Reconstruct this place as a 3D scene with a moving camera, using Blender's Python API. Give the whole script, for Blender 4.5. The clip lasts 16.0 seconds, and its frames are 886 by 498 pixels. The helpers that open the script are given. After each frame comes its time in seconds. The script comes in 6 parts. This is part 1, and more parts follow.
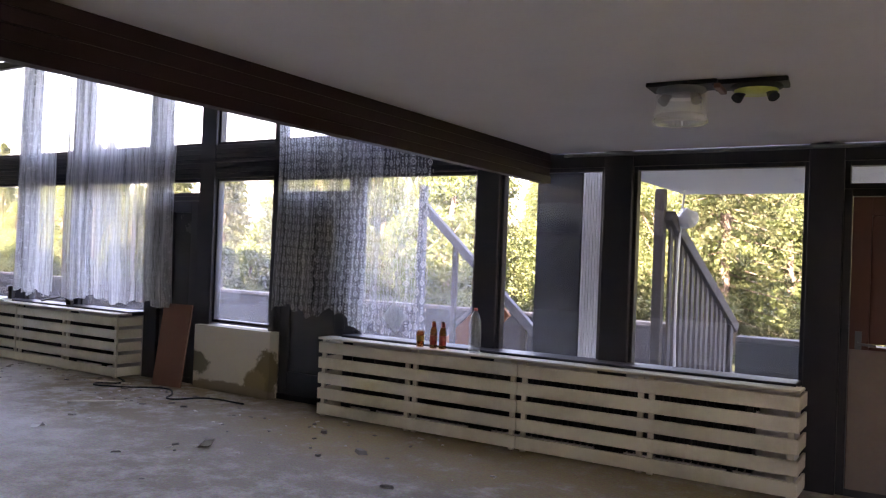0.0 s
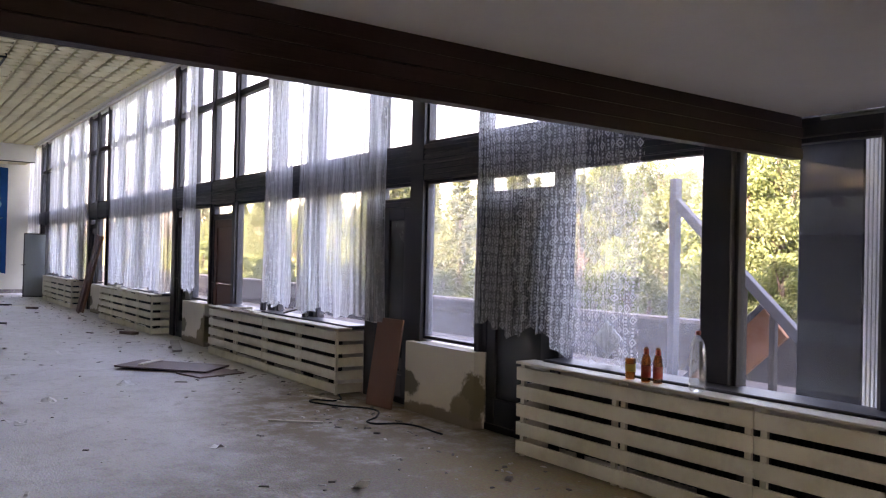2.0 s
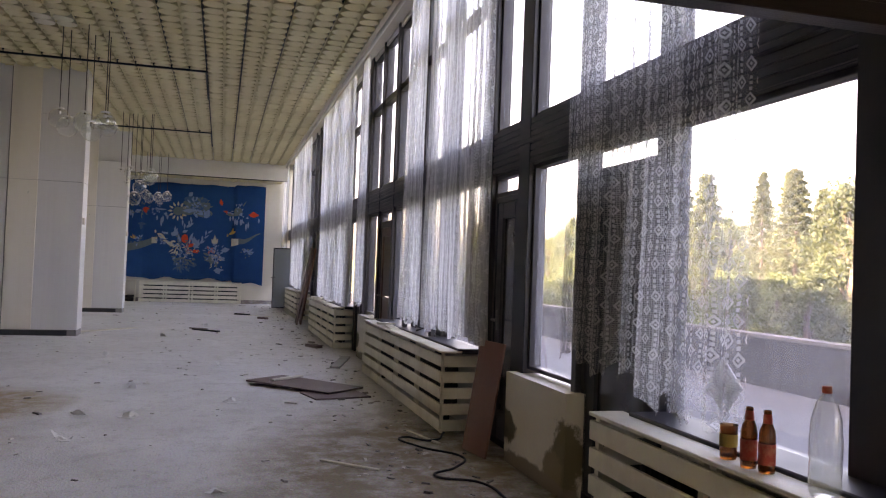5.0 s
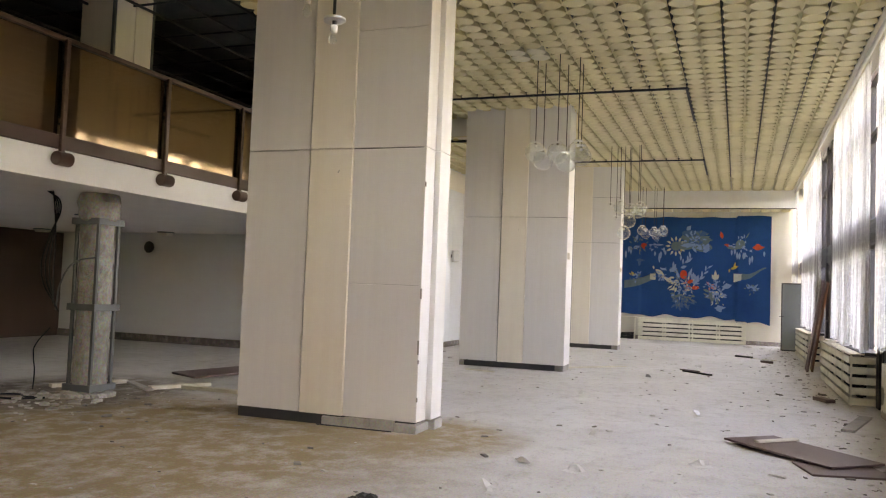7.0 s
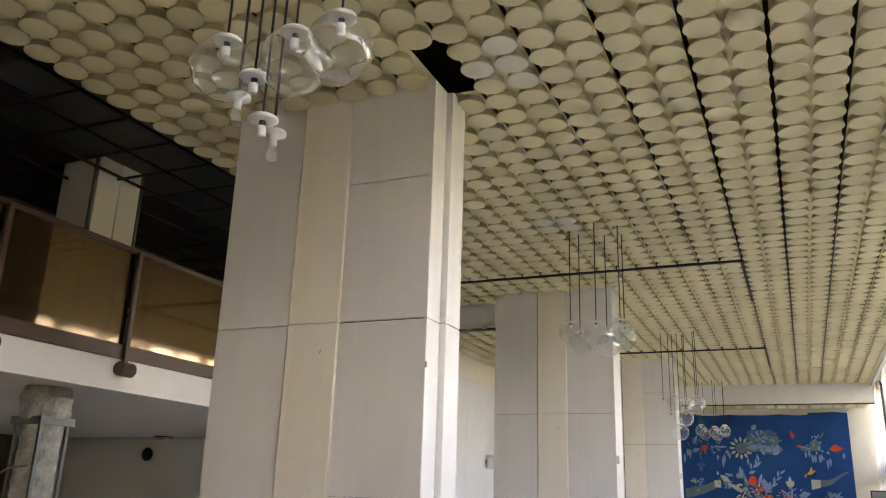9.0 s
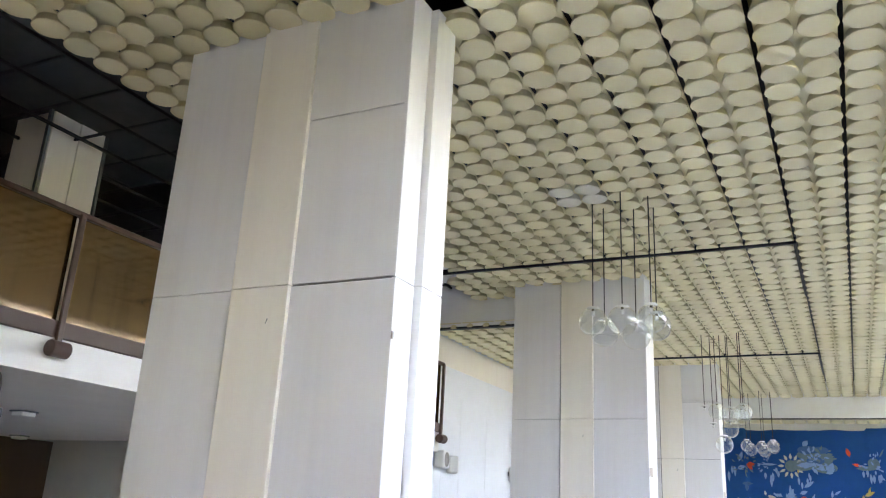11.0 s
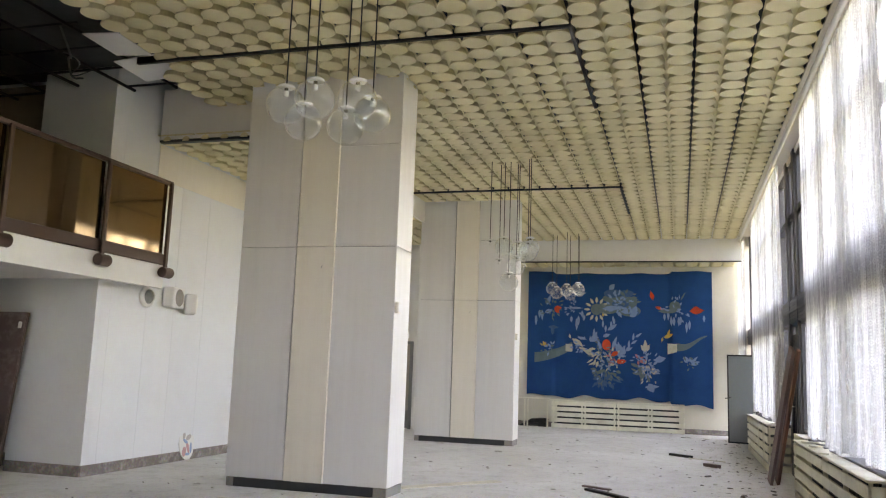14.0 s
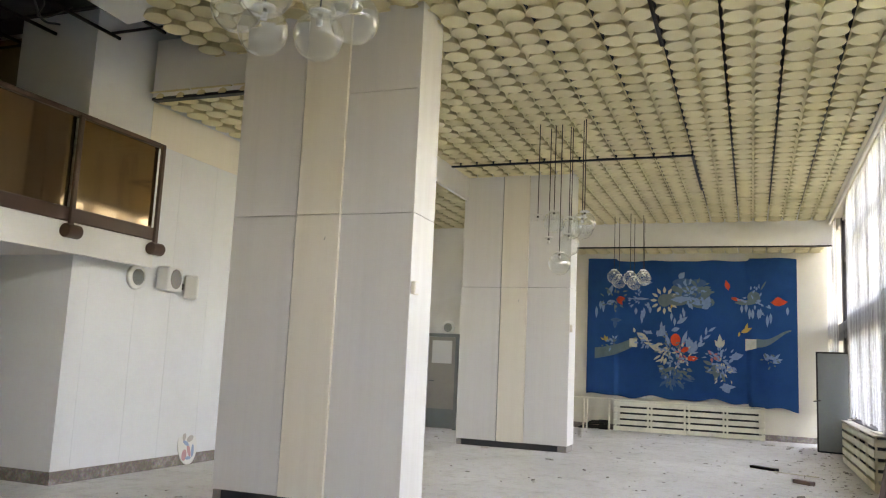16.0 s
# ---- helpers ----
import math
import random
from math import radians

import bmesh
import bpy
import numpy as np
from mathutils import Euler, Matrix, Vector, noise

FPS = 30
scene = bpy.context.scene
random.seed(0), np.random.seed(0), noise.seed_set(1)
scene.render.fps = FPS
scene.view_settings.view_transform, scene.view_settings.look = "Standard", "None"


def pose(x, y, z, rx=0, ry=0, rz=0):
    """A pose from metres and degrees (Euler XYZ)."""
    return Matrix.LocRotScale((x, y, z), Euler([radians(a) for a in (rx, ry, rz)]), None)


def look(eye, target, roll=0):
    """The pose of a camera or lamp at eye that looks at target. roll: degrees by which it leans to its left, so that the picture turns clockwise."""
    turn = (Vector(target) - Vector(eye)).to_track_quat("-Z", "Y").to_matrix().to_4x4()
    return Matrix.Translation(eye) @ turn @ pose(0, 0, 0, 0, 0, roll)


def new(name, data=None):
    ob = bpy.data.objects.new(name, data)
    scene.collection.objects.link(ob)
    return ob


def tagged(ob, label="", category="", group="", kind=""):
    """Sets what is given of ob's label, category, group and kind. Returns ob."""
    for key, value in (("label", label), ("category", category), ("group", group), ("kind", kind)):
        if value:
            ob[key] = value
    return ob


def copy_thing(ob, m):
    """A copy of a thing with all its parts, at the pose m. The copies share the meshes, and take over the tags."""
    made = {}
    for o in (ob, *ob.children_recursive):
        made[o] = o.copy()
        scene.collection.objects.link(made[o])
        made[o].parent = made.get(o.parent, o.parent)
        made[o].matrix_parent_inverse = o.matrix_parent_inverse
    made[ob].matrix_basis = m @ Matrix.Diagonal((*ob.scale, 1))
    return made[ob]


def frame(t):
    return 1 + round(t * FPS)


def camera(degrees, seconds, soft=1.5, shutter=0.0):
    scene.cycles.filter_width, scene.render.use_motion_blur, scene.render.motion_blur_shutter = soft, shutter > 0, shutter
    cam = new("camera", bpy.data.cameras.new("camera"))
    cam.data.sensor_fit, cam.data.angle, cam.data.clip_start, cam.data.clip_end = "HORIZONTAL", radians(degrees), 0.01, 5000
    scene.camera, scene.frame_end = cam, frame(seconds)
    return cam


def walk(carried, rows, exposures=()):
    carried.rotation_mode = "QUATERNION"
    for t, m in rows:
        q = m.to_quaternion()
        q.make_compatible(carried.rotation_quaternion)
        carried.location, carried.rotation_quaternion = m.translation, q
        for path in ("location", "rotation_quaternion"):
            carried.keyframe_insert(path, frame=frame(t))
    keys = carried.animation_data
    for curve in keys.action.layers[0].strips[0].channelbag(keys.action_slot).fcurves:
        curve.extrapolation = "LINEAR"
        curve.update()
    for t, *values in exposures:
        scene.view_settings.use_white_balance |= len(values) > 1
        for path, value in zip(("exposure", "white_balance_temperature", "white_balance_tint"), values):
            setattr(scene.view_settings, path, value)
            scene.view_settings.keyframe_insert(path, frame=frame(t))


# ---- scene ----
cam = camera(57.7, 16.0, 1.15)
PATH = [
    (0, (0.269, 0.418, 1.491), (-0.797, 2.11, 1.51), 2.2),
    (0.5, (0.265, 0.839, 1.511), (-0.857, 2.494, 1.519), 1.8),
    (1, (0.242, 1.163, 1.553), (-1.122, 2.626, 1.549), 1.7),
    (1.5, (0.174, 1.532, 1.527), (-1.311, 2.872, 1.549), 1.7),
    (2, (0.104, 1.998, 1.502), (-1.525, 3.158, 1.521), 1.3),
    (2.5, (0.078, 2.426, 1.518), (-1.71, 3.322, 1.538), 1.0),
    (3, (-0.014, 2.749, 1.479), (-1.82, 3.608, 1.517), 1.5),
    (3.2, (-0.068, 2.899, 1.487), (-1.875, 3.756, 1.528), 1.3),
    (5.3, (-0.976, 4.252, 1.402), (-2.947, 4.583, 1.457), 2.7),
    (5.5, (-1.14, 4.279, 1.393), (-3.135, 4.407, 1.442), 2.5),
    (6, (-1.373, 4.45, 1.401), (-3.351, 4.167, 1.502), 2.3),
    (6.5, (-1.744, 4.544, 1.373), (-3.68, 4.054, 1.473), 2.2),
    (7, (-2.141, 4.606, 1.376), (-4.016, 3.916, 1.476), 2.2),
    (7.5, (-2.554, 4.553, 1.384), (-4.423, 3.848, 1.484), 2.2),
    (8, (-2.942, 4.553, 1.362), (-4.803, 3.827, 1.464), 2.0),
    (8.5, (-3.41, 4.432, 1.44), (-5.271, 3.707, 1.572), 2.4),
    (8.6, (-3.49, 4.405, 1.442), (-5.341, 3.673, 1.640), 2.2),
    (8.7, (-3.575, 4.385, 1.435), (-5.40, 3.638, 1.769), 1.8),
    (9.0, (-3.78, 4.33, 1.42), (-5.525, 3.555, 2.01), 1.9),
    (9.6, (-4.19, 4.24, 1.40), (-5.86, 3.43, 2.155), 2.2),
    (10.2, (-4.57, 4.17, 1.39), (-6.21, 3.31, 2.165), 2.5),
    (10.8, (-4.981, 4.13, 1.385), (-6.621, 3.256, 2.124), 2.7),
    (11, (-5.219, 4.152, 1.388), (-6.912, 3.29, 2.012), 3.1),
    (11.5, (-5.7, 4.292, 1.436), (-7.516, 3.562, 1.846), 2.2),
    (12, (-6.146, 4.403, 1.437), (-8.068, 3.922, 1.716), 2.4),
    (12.5, (-6.628, 4.513, 1.429), (-8.584, 4.194, 1.699), 2.5),
    (13, (-6.977, 4.603, 1.44), (-8.929, 4.275, 1.724), 2.5),
    (13.5, (-7.445, 4.696, 1.431), (-9.385, 4.306, 1.724), 1.8),
    (14, (-7.902, 4.78, 1.4), (-9.799, 4.216, 1.694), 2.0),
    (14.5, (-8.339, 4.796, 1.4), (-10.199, 4.122, 1.69), 2.2),
    (15, (-8.786, 4.73, 1.427), (-10.639, 4.033, 1.706), 2.2),
    (15.5, (-9.26, 4.666, 1.43), (-11.109, 3.951, 1.696), 2.5),
    (16, (-9.651, 4.626, 1.398), (-11.498, 3.909, 1.676), 2.6),
]
EXPOSURES = [(0.0, 4.3, 8400, 37), (3.0, 4.2, 9200, 37), (5.5, 3.95, 10900, 36), (6.0, 4.47, 12200, 34), (6.5, 4.75, 13600, 33), (7.0, 4.95, 13100, 31), (7.5, 5.0, 12000, 29), (8.5, 4.93, 10800, 28), (8.7, 4.85, 11800, 30), (10.8, 5.6, 8800, 27), (11.0, 5.55, 8600, 27), (11.5, 5.1, 8600, 28), (12.5, 4.75, 8900, 32), (13.5, 4.8, 11000, 30), (14.0, 4.9, 11600, 27), (16.0, 4.92, 12100, 25)]
walk(cam, [(t, look(eye, target, roll)) for t, eye, target, roll in PATH], EXPOSURES)

# ---- world and light ----
world = bpy.data.worlds.new("sky")
scene.world = world
world.use_nodes = True
wn = world.node_tree.nodes
sky = wn.new("ShaderNodeTexSky")
sky.sky_type = "NISHITA"
sky.sun_disc = False
sky.sun_elevation, sky.sun_rotation = radians(38), radians(200)
sky.air_density, sky.dust_density, sky.ozone_density = 1.0, 3.0, 1.0
wn["Background"].inputs["Strength"].default_value = 0.15
world.node_tree.links.new(sky.outputs["Color"], wn["Background"].inputs["Color"])

sun_data = bpy.data.lights.new("sun", "SUN")
sun_data.energy, sun_data.angle, sun_data.color = 4.5, radians(0.6), (1.0, 0.94, 0.84)
sun = new("sun", sun_data)
sun.matrix_world = look((-4, -20, 22), (-12, 22, 0))


# ---- materials ----
def node(nt, kind, **values):
    n = nt.nodes.new(kind)
    for k, v in values.items():
        n.inputs[k.replace("_", " ")].default_value = v
    return n


def ramp(nt, src, a, b, ca=(0, 0, 0, 1), cb=(1, 1, 1, 1)):
    r = nt.nodes.new("ShaderNodeValToRGB")
    r.color_ramp.elements[0].position, r.color_ramp.elements[0].color = a, ca
    r.color_ramp.elements[1].position, r.color_ramp.elements[1].color = b, cb
    nt.links.new(src, r.inputs["Fac"])
    return r.outputs["Color"]


def mixc(nt, fac, a, b, mode="MIX"):
    m = nt.nodes.new("ShaderNodeMix")
    m.data_type, m.blend_type = "RGBA", mode
    for sock, v in ((m.inputs[0], fac), (m.inputs[6], a), (m.inputs[7], b)):
        if hasattr(v, "is_linked"):
            nt.links.new(v, sock)
        else:
            sock.default_value = v if not isinstance(v, tuple) else (*v[:3], 1)
    return m.outputs[2]


def tex(nt, kind, scale, stretch=(1, 1, 1), **kw):
    co = nt.nodes.new("ShaderNodeTexCoord")
    mp = nt.nodes.new("ShaderNodeMapping")
    mp.inputs["Scale"].default_value = stretch
    nt.links.new(co.outputs["Object"], mp.inputs["Vector"])
    n = nt.nodes.new(kind)
    nt.links.new(mp.outputs["Vector"], n.inputs["Vector"])
    n.inputs["Scale"].default_value = scale
    for k, v in kw.items():
        n.inputs[k].default_value = v
    return n


def surface(name, colour, stain=None, rough=0.6, metal=0.0, grain=40.0, blotch=1.3, amount=0.5, bump=0.15, stretch=(1, 1, 1), vary=0.0, speck=0.12):
    """A worn surface: base colour, stains at a large scale, grain at a small one."""
    m = bpy.data.materials.new(name)
    m.use_nodes = True
    nt = m.node_tree
    bsdf = nt.nodes["Principled BSDF"]
    stain = stain or tuple(c * 0.6 for c in colour)
    big = tex(nt, "ShaderNodeTexNoise", blotch, stretch, Detail=6.0, Roughness=0.65)
    fine = tex(nt, "ShaderNodeTexNoise", grain, stretch, Detail=4.0, Roughness=0.6)
    fac = ramp(nt, big.outputs["Fac"], 0.46, 0.78)
    scaled = nt.nodes.new("ShaderNodeMath")
    scaled.operation = "MULTIPLY"
    nt.links.new(fac, scaled.inputs[0])
    scaled.inputs[1].default_value = amount
    col = mixc(nt, scaled.outputs[0], colour, stain)
    col = mixc(nt, speck, col, fine.outputs["Color"], "OVERLAY")
    if vary:
        info = nt.nodes.new("ShaderNodeObjectInfo")
        hsv = nt.nodes.new("ShaderNodeHueSaturation")
        mr = nt.nodes.new("ShaderNodeMapRange")
        mr.inputs["To Min"].default_value, mr.inputs["To Max"].default_value = 1 - vary, 1 + vary
        nt.links.new(info.outputs["Random"], mr.inputs["Value"])
        nt.links.new(mr.outputs["Result"], hsv.inputs["Value"])
        nt.links.new(col, hsv.inputs["Color"])
        col = hsv.outputs["Color"]
    nt.links.new(col, bsdf.inputs["Base Color"])
    bsdf.inputs["Metallic"].default_value = metal
    rr = nt.nodes.new("ShaderNodeMapRange")
    rr.inputs["To Min"].default_value, rr.inputs["To Max"].default_value = max(0.05, rough - 0.12), min(1, rough + 0.12)
    nt.links.new(big.outputs["Fac"], rr.inputs["Value"])
    nt.links.new(rr.outputs["Result"], bsdf.inputs["Roughness"])
    if bump:
        b = node(nt, "ShaderNodeBump", Strength=bump, Distance=0.01)
        nt.links.new(fine.outputs["Fac"], b.inputs["Height"])
        nt.links.new(b.outputs["Normal"], bsdf.inputs["Normal"])
    return m


def glass_pane(name, haze, tint=(0.96, 0.98, 1.0), gloss_min=0.04, sheen=(1, 1, 1), polish=0.03, splash=0.0):
    """A dusty window pane: clear, with a thin film of dirt that scatters light, and splashed dirt up to a metre or so."""
    m = bpy.data.materials.new(name)
    m.use_nodes = True
    nt = m.node_tree
    nt.nodes.remove(nt.nodes["Principled BSDF"])
    out = nt.nodes["Material Output"]
    clear = node(nt, "ShaderNodeBsdfTransparent", Color=(*tint, 1))
    gloss = node(nt, "ShaderNodeBsdfGlossy", Color=(*sheen, 1), Roughness=polish)
    lw = node(nt, "ShaderNodeLayerWeight", Blend=0.5)
    fres = nt.nodes.new("ShaderNodeMapRange")
    power = nt.nodes.new("ShaderNodeMath")
    power.operation = "POWER"
    power.inputs[1].default_value = 5.0
    nt.links.new(lw.outputs["Facing"], power.inputs[0])
    nt.links.new(power.outputs[0], fres.inputs["Value"])
    fres.inputs["To Min"].default_value, fres.inputs["To Max"].default_value = gloss_min, 0.8
    dust = node(nt, "ShaderNodeBsdfTranslucent", Color=(0.75, 0.78, 0.82, 1))
    big = tex(nt, "ShaderNodeTexNoise", 2.2, (1, 1, 0.5), Detail=6.0, Roughness=0.7)
    fac = nt.nodes.new("ShaderNodeMapRange")
    fac.inputs["From Min"].default_value, fac.inputs["From Max"].default_value = 0.3, 0.75
    fac.inputs["To Min"].default_value, fac.inputs["To Max"].default_value = haze * 0.4, haze * 1.8
    nt.links.new(big.outputs["Fac"], fac.inputs["Value"])
    a = nt.nodes.new("ShaderNodeMixShader")
    film = fac.outputs["Result"]
    if splash:
        streaky = tex(nt, "ShaderNodeTexNoise", 3.0, (1, 1, 0.35), Detail=8.0, Roughness=0.75)
        place = nt.nodes.new("ShaderNodeSeparateXYZ")
        nt.links.new(streaky.inputs["Vector"].links[0].from_node.inputs["Vector"].links[0].from_socket, place.inputs["Vector"])
        rise = nt.nodes.new("ShaderNodeMapRange")
        rise.interpolation_type = "SMOOTHSTEP"
        for key, v in (("From Min", 0.72), ("From Max", 1.5), ("To Min", splash), ("To Max", 0.0)):
            rise.inputs[key].default_value = v
        nt.links.new(place.outputs["Z"], rise.inputs["Value"])
        blot = nt.nodes.new("ShaderNodeMapRange")
        for key, v in (("From Min", 0.3), ("From Max", 0.7), ("To Min", 0.3), ("To Max", 1.5)):
            blot.inputs[key].default_value = v
        nt.links.new(streaky.outputs["Fac"], blot.inputs["Value"])
        low = nt.nodes.new("ShaderNodeMath")
        low.operation = "MULTIPLY_ADD"
        nt.links.new(rise.outputs["Result"], low.inputs[0])
        nt.links.new(blot.outputs["Result"], low.inputs[1])
        nt.links.new(film, low.inputs[2])
        film = low.outputs[0]
    nt.links.new(film, a.inputs[0])
    nt.links.new(clear.outputs[0], a.inputs[1])
    nt.links.new(dust.outputs[0], a.inputs[2])
    b = nt.nodes.new("ShaderNodeMixShader")
    nt.links.new(fres.outputs["Result"], b.inputs[0])
    nt.links.new(a.outputs[0], b.inputs[1])
    nt.links.new(gloss.outputs[0], b.inputs[2])
    nt.links.new(b.outputs[0], out.inputs["Surface"])
    return m


def lace(name, ground, knots, gather):
    """White lace net: threads and small flowers in a regular ground, see-through between."""
    m = bpy.data.materials.new(name)
    m.use_nodes = True
    nt = m.node_tree
    nt.nodes.remove(nt.nodes["Principled BSDF"])
    out = nt.nodes["Material Output"]
    uv = nt.nodes.new("ShaderNodeUVMap")
    sep = nt.nodes.new("ShaderNodeSeparateXYZ")
    nt.links.new(uv.outputs["UV"], sep.inputs["Vector"])

    def math_node(op, a, b=None):
        n = nt.nodes.new("ShaderNodeMath")
        n.operation = op
        for i, v in enumerate((a, b)):
            if v is None:
                continue
            if hasattr(v, "is_linked"):
                nt.links.new(v, n.inputs[i])
            else:
                n.inputs[i].default_value = v
        return n.outputs[0]

    def lines(src, pitch, width):
        return math_node("LESS_THAN", math_node("FRACT", math_node("DIVIDE", src, pitch)), width)

    # the cloth hangs unevenly: the whole pattern is slightly pulled out of true
    pull = nt.nodes.new("ShaderNodeTexNoise")
    nt.links.new(uv.outputs["UV"], pull.inputs["Vector"])
    pull.inputs["Scale"].default_value, pull.inputs["Detail"].default_value = 2.2, 3.0
    tug = nt.nodes.new("ShaderNodeSeparateXYZ")
    nt.links.new(pull.outputs["Color"], tug.inputs["Vector"])
    u = math_node("ADD", sep.outputs["X"], math_node("MULTIPLY", tug.outputs["X"], 0.10))
    v = math_node("ADD", sep.outputs["Y"], math_node("MULTIPLY", tug.outputs["Y"], 0.10))
    # staggered lozenges, three drops high and two rows to the pattern, with dotted sprigs between
    row = math_node("FLOOR", math_node("DIVIDE", v, 0.075))
    shift = math_node("MULTIPLY", math_node("MODULO", row, 2.0), 0.062)
    fu = math_node("SUBTRACT", math_node("FRACT", math_node("DIVIDE", math_node("ADD", u, shift), 0.124)), 0.5)
    fv = math_node("SUBTRACT", math_node("FRACT", math_node("DIVIDE", v, 0.075)), 0.5)
    dia = math_node("ADD", math_node("MULTIPLY", math_node("ABSOLUTE", fu), 1.6), math_node("ABSOLUTE", fv))
    ring = math_node("LESS_THAN", math_node("ABSOLUTE", math_node("SUBTRACT", dia, 0.34)), 0.09)
    heart = math_node("LESS_THAN", dia, 0.12)
    sprig = math_node("MULTIPLY", math_node("LESS_THAN", math_node("SUBTRACT", 0.5, math_node("ABSOLUTE", fu)), 0.07), lines(v, 0.025, 0.6))
    net = math_node("MAXIMUM", lines(v, 0.011, 0.34), lines(u, 0.0155, 0.3))
    thread = math_node("MAXIMUM", math_node("MAXIMUM", math_node("MAXIMUM", ring, heart), sprig), math_node("MULTIPLY", net, 0.45))
    streak = nt.nodes.new("ShaderNodeTexNoise")
    comb = nt.nodes.new("ShaderNodeCombineXYZ")
    nt.links.new(math_node("MULTIPLY", u, 11.0), comb.inputs["X"])
    nt.links.new(math_node("MULTIPLY", v, 0.35), comb.inputs["Y"])
    nt.links.new(comb.outputs["Vector"], streak.inputs["Vector"])
    streak.inputs["Scale"].default_value, streak.inputs["Detail"].default_value = 1.0, 5.0
    strand = nt.nodes.new("ShaderNodeTexNoise")
    fine = nt.nodes.new("ShaderNodeCombineXYZ")
    nt.links.new(math_node("MULTIPLY", u, 70.0), fine.inputs["X"])
    nt.links.new(math_node("MULTIPLY", v, 1.1), fine.inputs["Y"])
    nt.links.new(fine.outputs["Vector"], strand.inputs["Vector"])
    strand.inputs["Scale"].default_value, strand.inputs["Detail"].default_value = 1.0, 3.0
    both = math_node("ADD", math_node("MULTIPLY", streak.outputs["Fac"], 0.6), math_node("MULTIPLY", strand.outputs["Fac"], 0.4))
    dense = math_node("MULTIPLY", ramp(nt, both, 0.42, 0.62), gather)
    opac = math_node("MINIMUM", math_node("ADD", math_node("ADD", math_node("MULTIPLY", thread, knots), ground), dense), 0.95)
    white = node(nt, "ShaderNodeBsdfDiffuse", Color=(0.7, 0.695, 0.68, 1))
    trans = node(nt, "ShaderNodeBsdfTranslucent", Color=(0.66, 0.66, 0.66, 1))
    cloth = nt.nodes.new("ShaderNodeMixShader")
    cloth.inputs[0].default_value = 0.68
    nt.links.new(white.outputs[0], cloth.inputs[1])
    nt.links.new(trans.outputs[0], cloth.inputs[2])
    hole = node(nt, "ShaderNodeBsdfTransparent")
    mx = nt.nodes.new("ShaderNodeMixShader")
    nt.links.new(opac, mx.inputs[0])
    nt.links.new(hole.outputs[0], mx.inputs[1])
    nt.links.new(cloth.outputs[0], mx.inputs[2])
    nt.links.new(mx.outputs[0], out.inputs["Surface"])
    return m


def clear_glass(name, dusty=0.018):
    m = bpy.data.materials.new(name)
    m.use_nodes = True
    nt = m.node_tree
    nt.nodes.remove(nt.nodes["Principled BSDF"])
    out = nt.nodes["Material Output"]
    clear = node(nt, "ShaderNodeBsdfTransparent", Color=(0.93, 0.95, 0.95, 1))
    gloss = node(nt, "ShaderNodeBsdfGlossy", Color=(1, 1, 1, 1), Roughness=0.012)
    dust = node(nt, "ShaderNodeBsdfDiffuse", Color=(0.8, 0.82, 0.82, 1))
    lw = node(nt, "ShaderNodeLayerWeight", Blend=0.5)
    power = nt.nodes.new("ShaderNodeMath")
    power.operation = "POWER"
    power.inputs[1].default_value = 2.4
    nt.links.new(lw.outputs["Facing"], power.inputs[0])
    rim = nt.nodes.new("ShaderNodeMapRange")
    rim.inputs["To Min"].default_value, rim.inputs["To Max"].default_value = 0.06, 0.9
    nt.links.new(power.outputs[0], rim.inputs["Value"])
    a = nt.nodes.new("ShaderNodeMixShader")
    a.inputs[0].default_value = dusty
    nt.links.new(clear.outputs[0], a.inputs[1])
    nt.links.new(dust.outputs[0], a.inputs[2])
    b = nt.nodes.new("ShaderNodeMixShader")
    nt.links.new(rim.outputs["Result"], b.inputs[0])
    nt.links.new(a.outputs[0], b.inputs[1])
    nt.links.new(gloss.outputs[0], b.inputs[2])
    nt.links.new(b.outputs[0], out.inputs["Surface"])
    return m


def blotched(name, base, blobs, rough=0.75):
    """Plaster or screed with stains of their own shape: (centre, half sizes, colour)."""
    m = surface(name, base, None, rough, grain=35, amount=0.35)
    nt = m.node_tree
    bsdf = nt.nodes["Principled BSDF"]
    col = bsdf.inputs["Base Color"].links[0].from_socket
    rough_noise = tex(nt, "ShaderNodeTexNoise", 7.0, (1, 1, 1), Detail=7.0, Roughness=0.75)
    co = nt.nodes.new("ShaderNodeTexCoord")
    for centre, size, tint in blobs:
        mp = nt.nodes.new("ShaderNodeMapping")
        mp.vector_type = "TEXTURE"
        mp.inputs["Location"].default_value, mp.inputs["Scale"].default_value = centre, size
        nt.links.new(co.outputs["Object"], mp.inputs["Vector"])
        gr = nt.nodes.new("ShaderNodeTexGradient")
        gr.gradient_type = "SPHERICAL"
        nt.links.new(mp.outputs["Vector"], gr.inputs["Vector"])
        add = nt.nodes.new("ShaderNodeMath")
        nt.links.new(gr.outputs["Fac"], add.inputs[0])
        nt.links.new(rough_noise.outputs["Fac"], add.inputs[1])
        col = mixc(nt, ramp(nt, add.outputs[0], 0.72, 0.86), col, tint)
    nt.links.new(col, bsdf.inputs["Base Color"])
    return m


